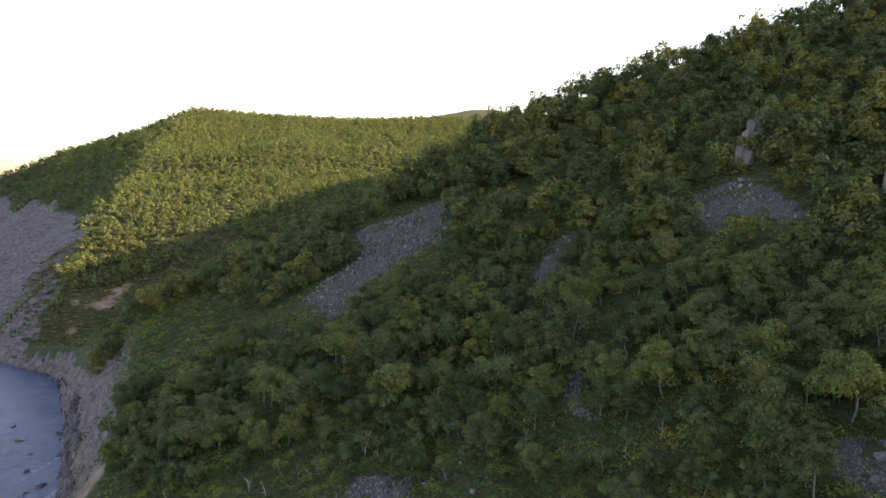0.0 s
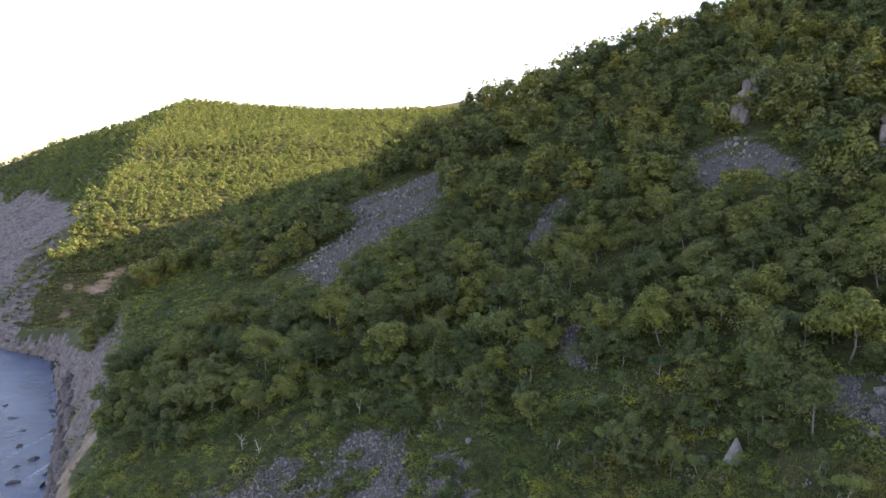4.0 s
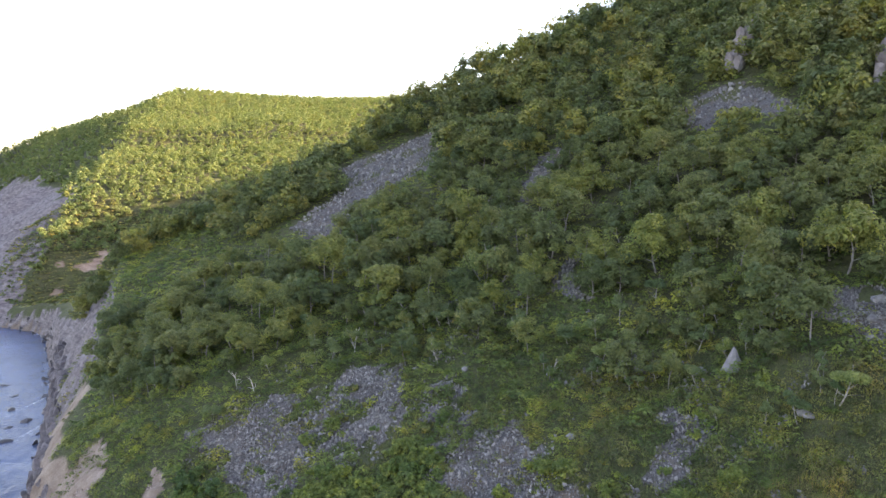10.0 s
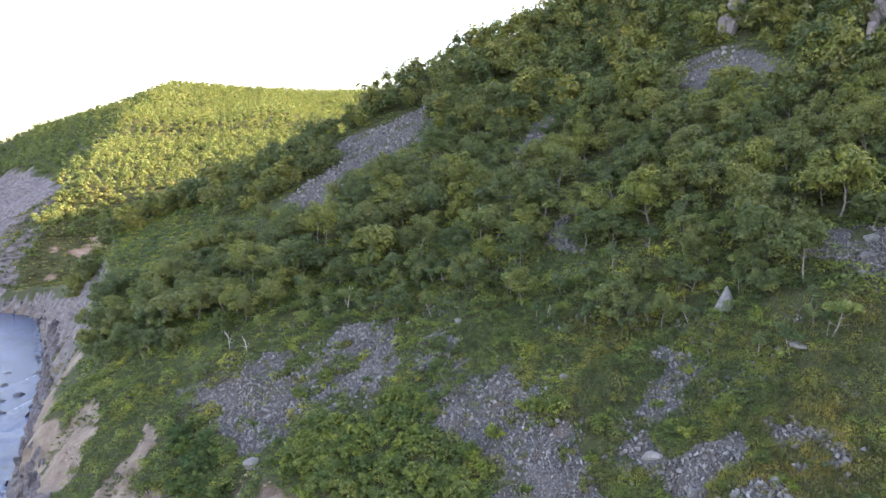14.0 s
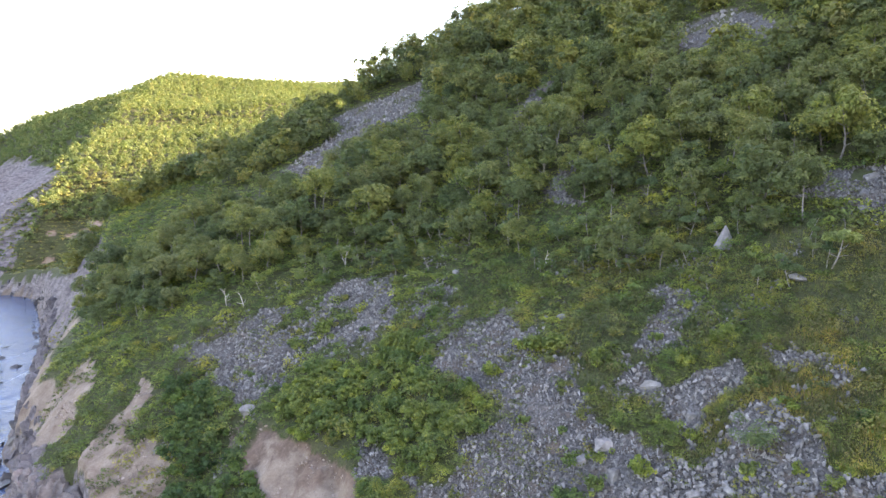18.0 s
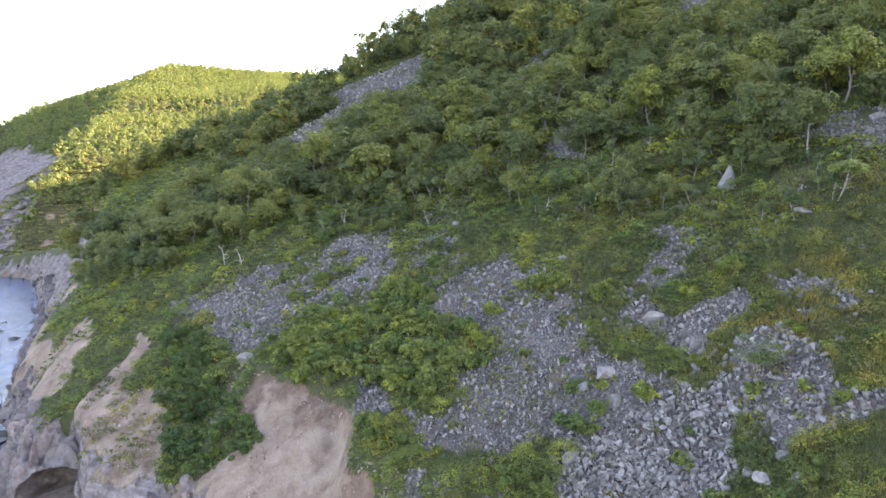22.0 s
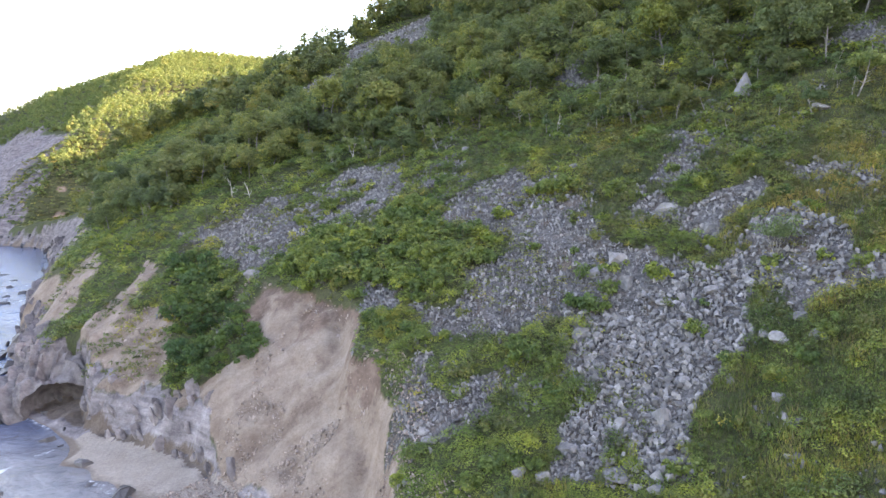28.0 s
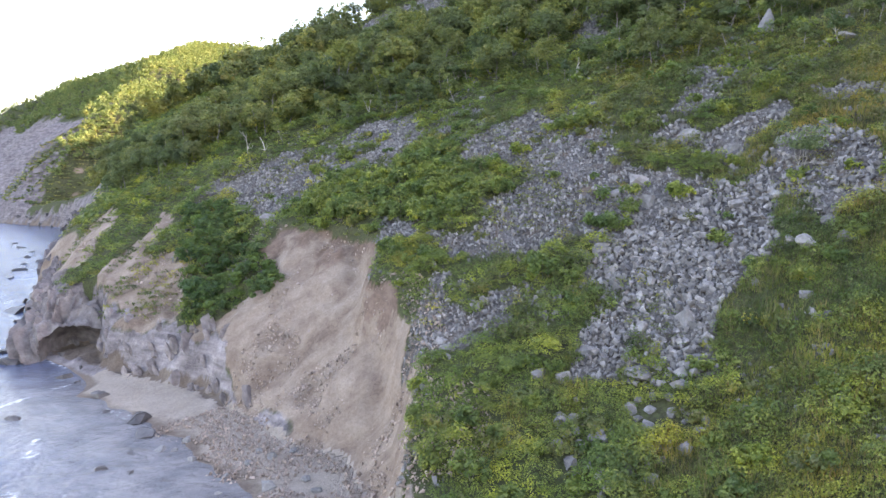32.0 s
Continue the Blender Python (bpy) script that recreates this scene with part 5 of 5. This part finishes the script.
# blocks that have run out below the coarse scree
for x, y in scatter(rng, 46, 4, 13, 30.5, 37.5, lambda x, y: bump(x, y, 8.5, 34, 4) + 0.3 * wobble(x, y, 2, 86) > 0.5, 0.6):
    set_stone("boulder", boulder_kinds[int(rng.integers(6))], x, y, rng.uniform(0.45, 1.05), "grey block half sunk in the herbs below the scree", "boulder", "boulders on the slope", rng.uniform(0, 360))

# blocks one can tell from the rest
pale_kinds = [boulder_mesh("pale_boulder", 830 + k, PALE_STONE) for k in range(4)]
set_stone("cracked_boulder", pale_kinds[0], 21, 41.2, 1.6, "large pale cracked boulder among shrubs", "boulder", "pale boulders", 20)
set_stone("cracked_boulder", pale_kinds[1], 20.3, 42.1, 1.0, "small pale block beside the cracked boulder", "boulder", "pale boulders", 70)
set_stone("pale_outcrop", pale_kinds[2], -20.2, 76.8, 2.0, "pale rock outcrop at the rim of the landslide", "boulder", "pale boulders", 40)


def pointed_stone(seed):
    r = np.random.default_rng(seed)
    bm = bmesh.new()
    for k in range(16):
        a, h = r.uniform(0, 6.28), r.uniform(0, 1)
        q = (1 - h) * 0.72 + 0.02
        bm.verts.new((q * math.cos(a), q * 0.7 * math.sin(a), h * 1.25 - 0.3))
    bm.verts.new((0.14, 0, 1.2))
    for k in range(7):
        bm.verts.new((0.85 * math.cos(0.9 * k), 0.6 * math.sin(0.9 * k), -0.3))
    bmesh.ops.convex_hull(bm, input=bm.verts)
    bmesh.ops.delete(bm, geom=[v for v in bm.verts if not v.link_faces], context="VERTS")
    bmesh.ops.bevel(bm, geom=list(bm.edges), offset=0.03, segments=1, affect="EDGES", clamp_overlap=True)
    me = bpy.data.meshes.new("pointed_stone")
    bm.to_mesh(me)
    bm.free()
    me.materials.append(PALE_STONE)
    return me


pointed = set_stone("pointed_boulder", pointed_stone(851), 30.6, 70.2, 1.6, "pale pointed boulder standing at the edge of the wood", "boulder", turn=30, sink=0.1)
pointed.rotation_euler = (0, 0, radians(30))
pointed.scale = (1.75, 1.75, 1.75)

# stones on the beach
beach_kinds = [boulder_mesh("beach_stone", 860 + k, PALE_STONE) for k in range(3)]
wet_kinds = [boulder_mesh("wet_rock", 870 + k, WET_STONE, (1.2, 0.8, 0.45)) for k in range(3)]
BEACH = ((-21.5, 49, 1.5), (-12, 42.6, 1.7), (-20.2, 50.7, 1.2), (-20.4, 49, 1), (-18.5, 47.2, 1.1), (-13.9, 47.8, 1), (-12.8, 47, 1.2), (-11.4, 47.8, 1), (-9.7, 43.5, 1.1), (-18.8, 44.8, 0.8),
         (-15.2, 44.5, 0.9), (-14.2, 46.2, 1), (-15, 42, 1.1), (-8.7, 42, 1), (-16.8, 43.5, 0.8), (-10.5, 40.5, 1.3))
WET = ((-24, 52, 2), (-26, 55, 2.2), (-23.2, 47.7, 1.4), (-32, 61.2, 1.6), (-29.2, 56.6, 1), (-24.3, 46, 1.5), (-36.7, 55.6, 1.4), (-47.5, 73, 3.4), (-50.5, 78, 2.6), (-22, 45, 1), (-64, 99, 4), (-58, 92, 3),
       (-88, 140, 3), (-92, 148, 2), (-98, 160, 3), (-84, 130, 2.2), (-104, 170, 2.4), (-90, 152, 3.4), (-112, 180, 3), (-120, 190, 2), (-101, 148, 2), (-110, 165, 1.6), (-95, 135, 1.6))
for x, y, size in BEACH:
    set_stone("beach_stone", beach_kinds[int(rng.integers(3))], x, y, 0.7 * size, "pale rounded stone lying on the beach", "stone", "beach stones", rng.uniform(0, 360))
for x, y, size in WET:
    ob = set_stone("sea_rock", wet_kinds[int(rng.integers(3))], x, y, size, "dark wet rock washed by the sea", "rock", "sea rocks", rng.uniform(0, 360))
    ob.location.z = max(ob.location.z, -0.1 * size)


def crag(name, blocks, seed, label):
    """An outcrop of upright slabs that lean together, each slab a part."""
    r = np.random.default_rng(seed)
    thing = tagged(new(name), label, "rock outcrop")
    for x, y, tall, wide in blocks:
        me = boulder_mesh("slab", int(r.integers(9000)), HEADLAND, (0.75, 0.6, 1.0))
        ob = new("slab", me)
        ob.parent = thing
        ob.matrix_world = Matrix.Translation((x, y, float(height(x, y)) + tall * 0.26)) @ pose(0, 0, 0, r.uniform(-8, 8), r.uniform(-10, 10), r.uniform(0, 360))
        ob.scale = (wide, wide, tall)
    return thing


crag("crag", ((57.5, 134.5, 7, 3.6), (59.2, 136, 8, 3.8), (55.8, 133, 5, 3.2), (61, 138, 8, 4), (62.6, 138.6, 8.5, 3.6), (57, 132, 4.5, 3.2), (60.2, 136, 6.5, 3.8), (63.8, 138.5, 7, 3.4), (58.6, 133.8, 5, 3.4)), 901, "pale grey rock crag standing out of the wooded slope")
crag("side_crag", ((73, 115, 5, 3.5), (75, 117, 6, 4), (71.5, 113.5, 4, 3)), 902, "grey rock outcrop at the edge of the scree")


def cliff_slabs():
    """Thin steep plates that break out of the rocky foot of the sea cliff, parts of the ground."""
    kinds = [boulder_mesh("slab", 950 + k, HEADLAND if k < 8 else DARK_ROCK, (0.34, 0.75, 1.0)) for k in range(16)]
    n = 0
    for (ax, ay), (bx, by) in zip(COAST[7:], COAST[8:21]):
        length = math.hypot(bx - ax, by - ay)
        inland = ((by - ay) / length, -(bx - ax) / length)
        for k in range(int(length / 0.42)):
            t, deep = rng.uniform(0, 1), rng.uniform(0.3, 3.4)
            size = rng.uniform(0.9, 2.3) * (1 + 0.012 * max(0, ay - 70))
            x, y = ax + (bx - ax) * t + inland[0] * deep, ay + (by - ay) * t + inland[1] * deep
            if y < 62 and deep > 1.2:
                continue
            if abs((x + 38.6) * 0.886 + (y - 69.2) * 0.464) < 2.6 and 66 < y < 78:
                continue
            ob = new("slab", kinds[n % 8 + 8 * (y > 82)])
            ob.parent = ground
            ob.matrix_world = Matrix.Translation((x, y, float(height(x, y)) - 0.12 * size)) @ pose(0, 0, 0, rng.uniform(-20, 20), rng.uniform(18, 42), rng.uniform(-16, 16) + math.degrees(math.atan2(by - ay, bx - ax)))
            ob.scale = (size, size * rng.uniform(0.6, 1.1), size * rng.uniform(0.7, 1.2))
            n += 1


cliff_slabs()


def headland_mesh():
    """A rugged dome of rock, hollowed by the sea at its foot."""
    bm = bmesh.new()
    bmesh.ops.create_icosphere(bm, subdivisions=6, radius=1.0)
    u = np.array([tuple(q.co) for q in bm.verts])
    p = u * np.array((5.4, 6.4, 4.6)) + np.array((-44.0, 78.4, 0.6))
    a, b = p[:, 0] + 0.7 * p[:, 2], p[:, 1] - 0.6 * p[:, 2]
    rough = 1.2 * wobble(a, b, 3.6, 91) - 1.4 * np.abs(wobble(a * 1.4, b * 0.6, 1.9, 92)) - 0.8 * np.abs(wobble(a * 1.2, b * 0.5, 0.8, 93)) + 0.25 * wobble(a, b, 0.4, 94) + 0.6
    p = p + u * rough[:, None]
    off = np.sqrt(((p[:, 0] + 40.4) / 3.1) ** 2 + ((p[:, 1] - 72.8) / 3.1) ** 2 + ((p[:, 2] - 1.0) / 2.5) ** 2)
    p = p + (5.6 * np.clip(1.25 - off, 0, 1) ** 0.7)[:, None] * np.array((-0.464, 0.886, 0.0))
    f = np.array([[q.index for q in face.verts] for face in bm.faces])
    bm.free()
    return mesh_of("headland", p, f, (HEADLAND,))


tagged(new("headland", headland_mesh()), "rugged grey rock headland hollowed by a dark sea cave", "headland", kind="structure")

# the nearest stones of the scree, one by one
stone_meshes = [mesh_of("stone", v, f, (STONE,)) for v, f in small_kinds]
places = scatter(rng, 300, 6, 24, 34, 50, lambda x, y: (masks(x, y)["scree"] > 0.5), 0.55)
for (x, y), size in zip(places, grade(rng, len(places), 0.24, 0.8)):
    ob = new("stone", stone_meshes[int(rng.integers(10))])
    ob.parent = ground
    ob.matrix_world = Matrix.Translation((x, y, float(height(x, y)) + size * 0.2)) @ pose(0, 0, 0, rng.uniform(-25, 25), rng.uniform(-25, 25), rng.uniform(0, 360))
    ob.scale = (size,) * 3
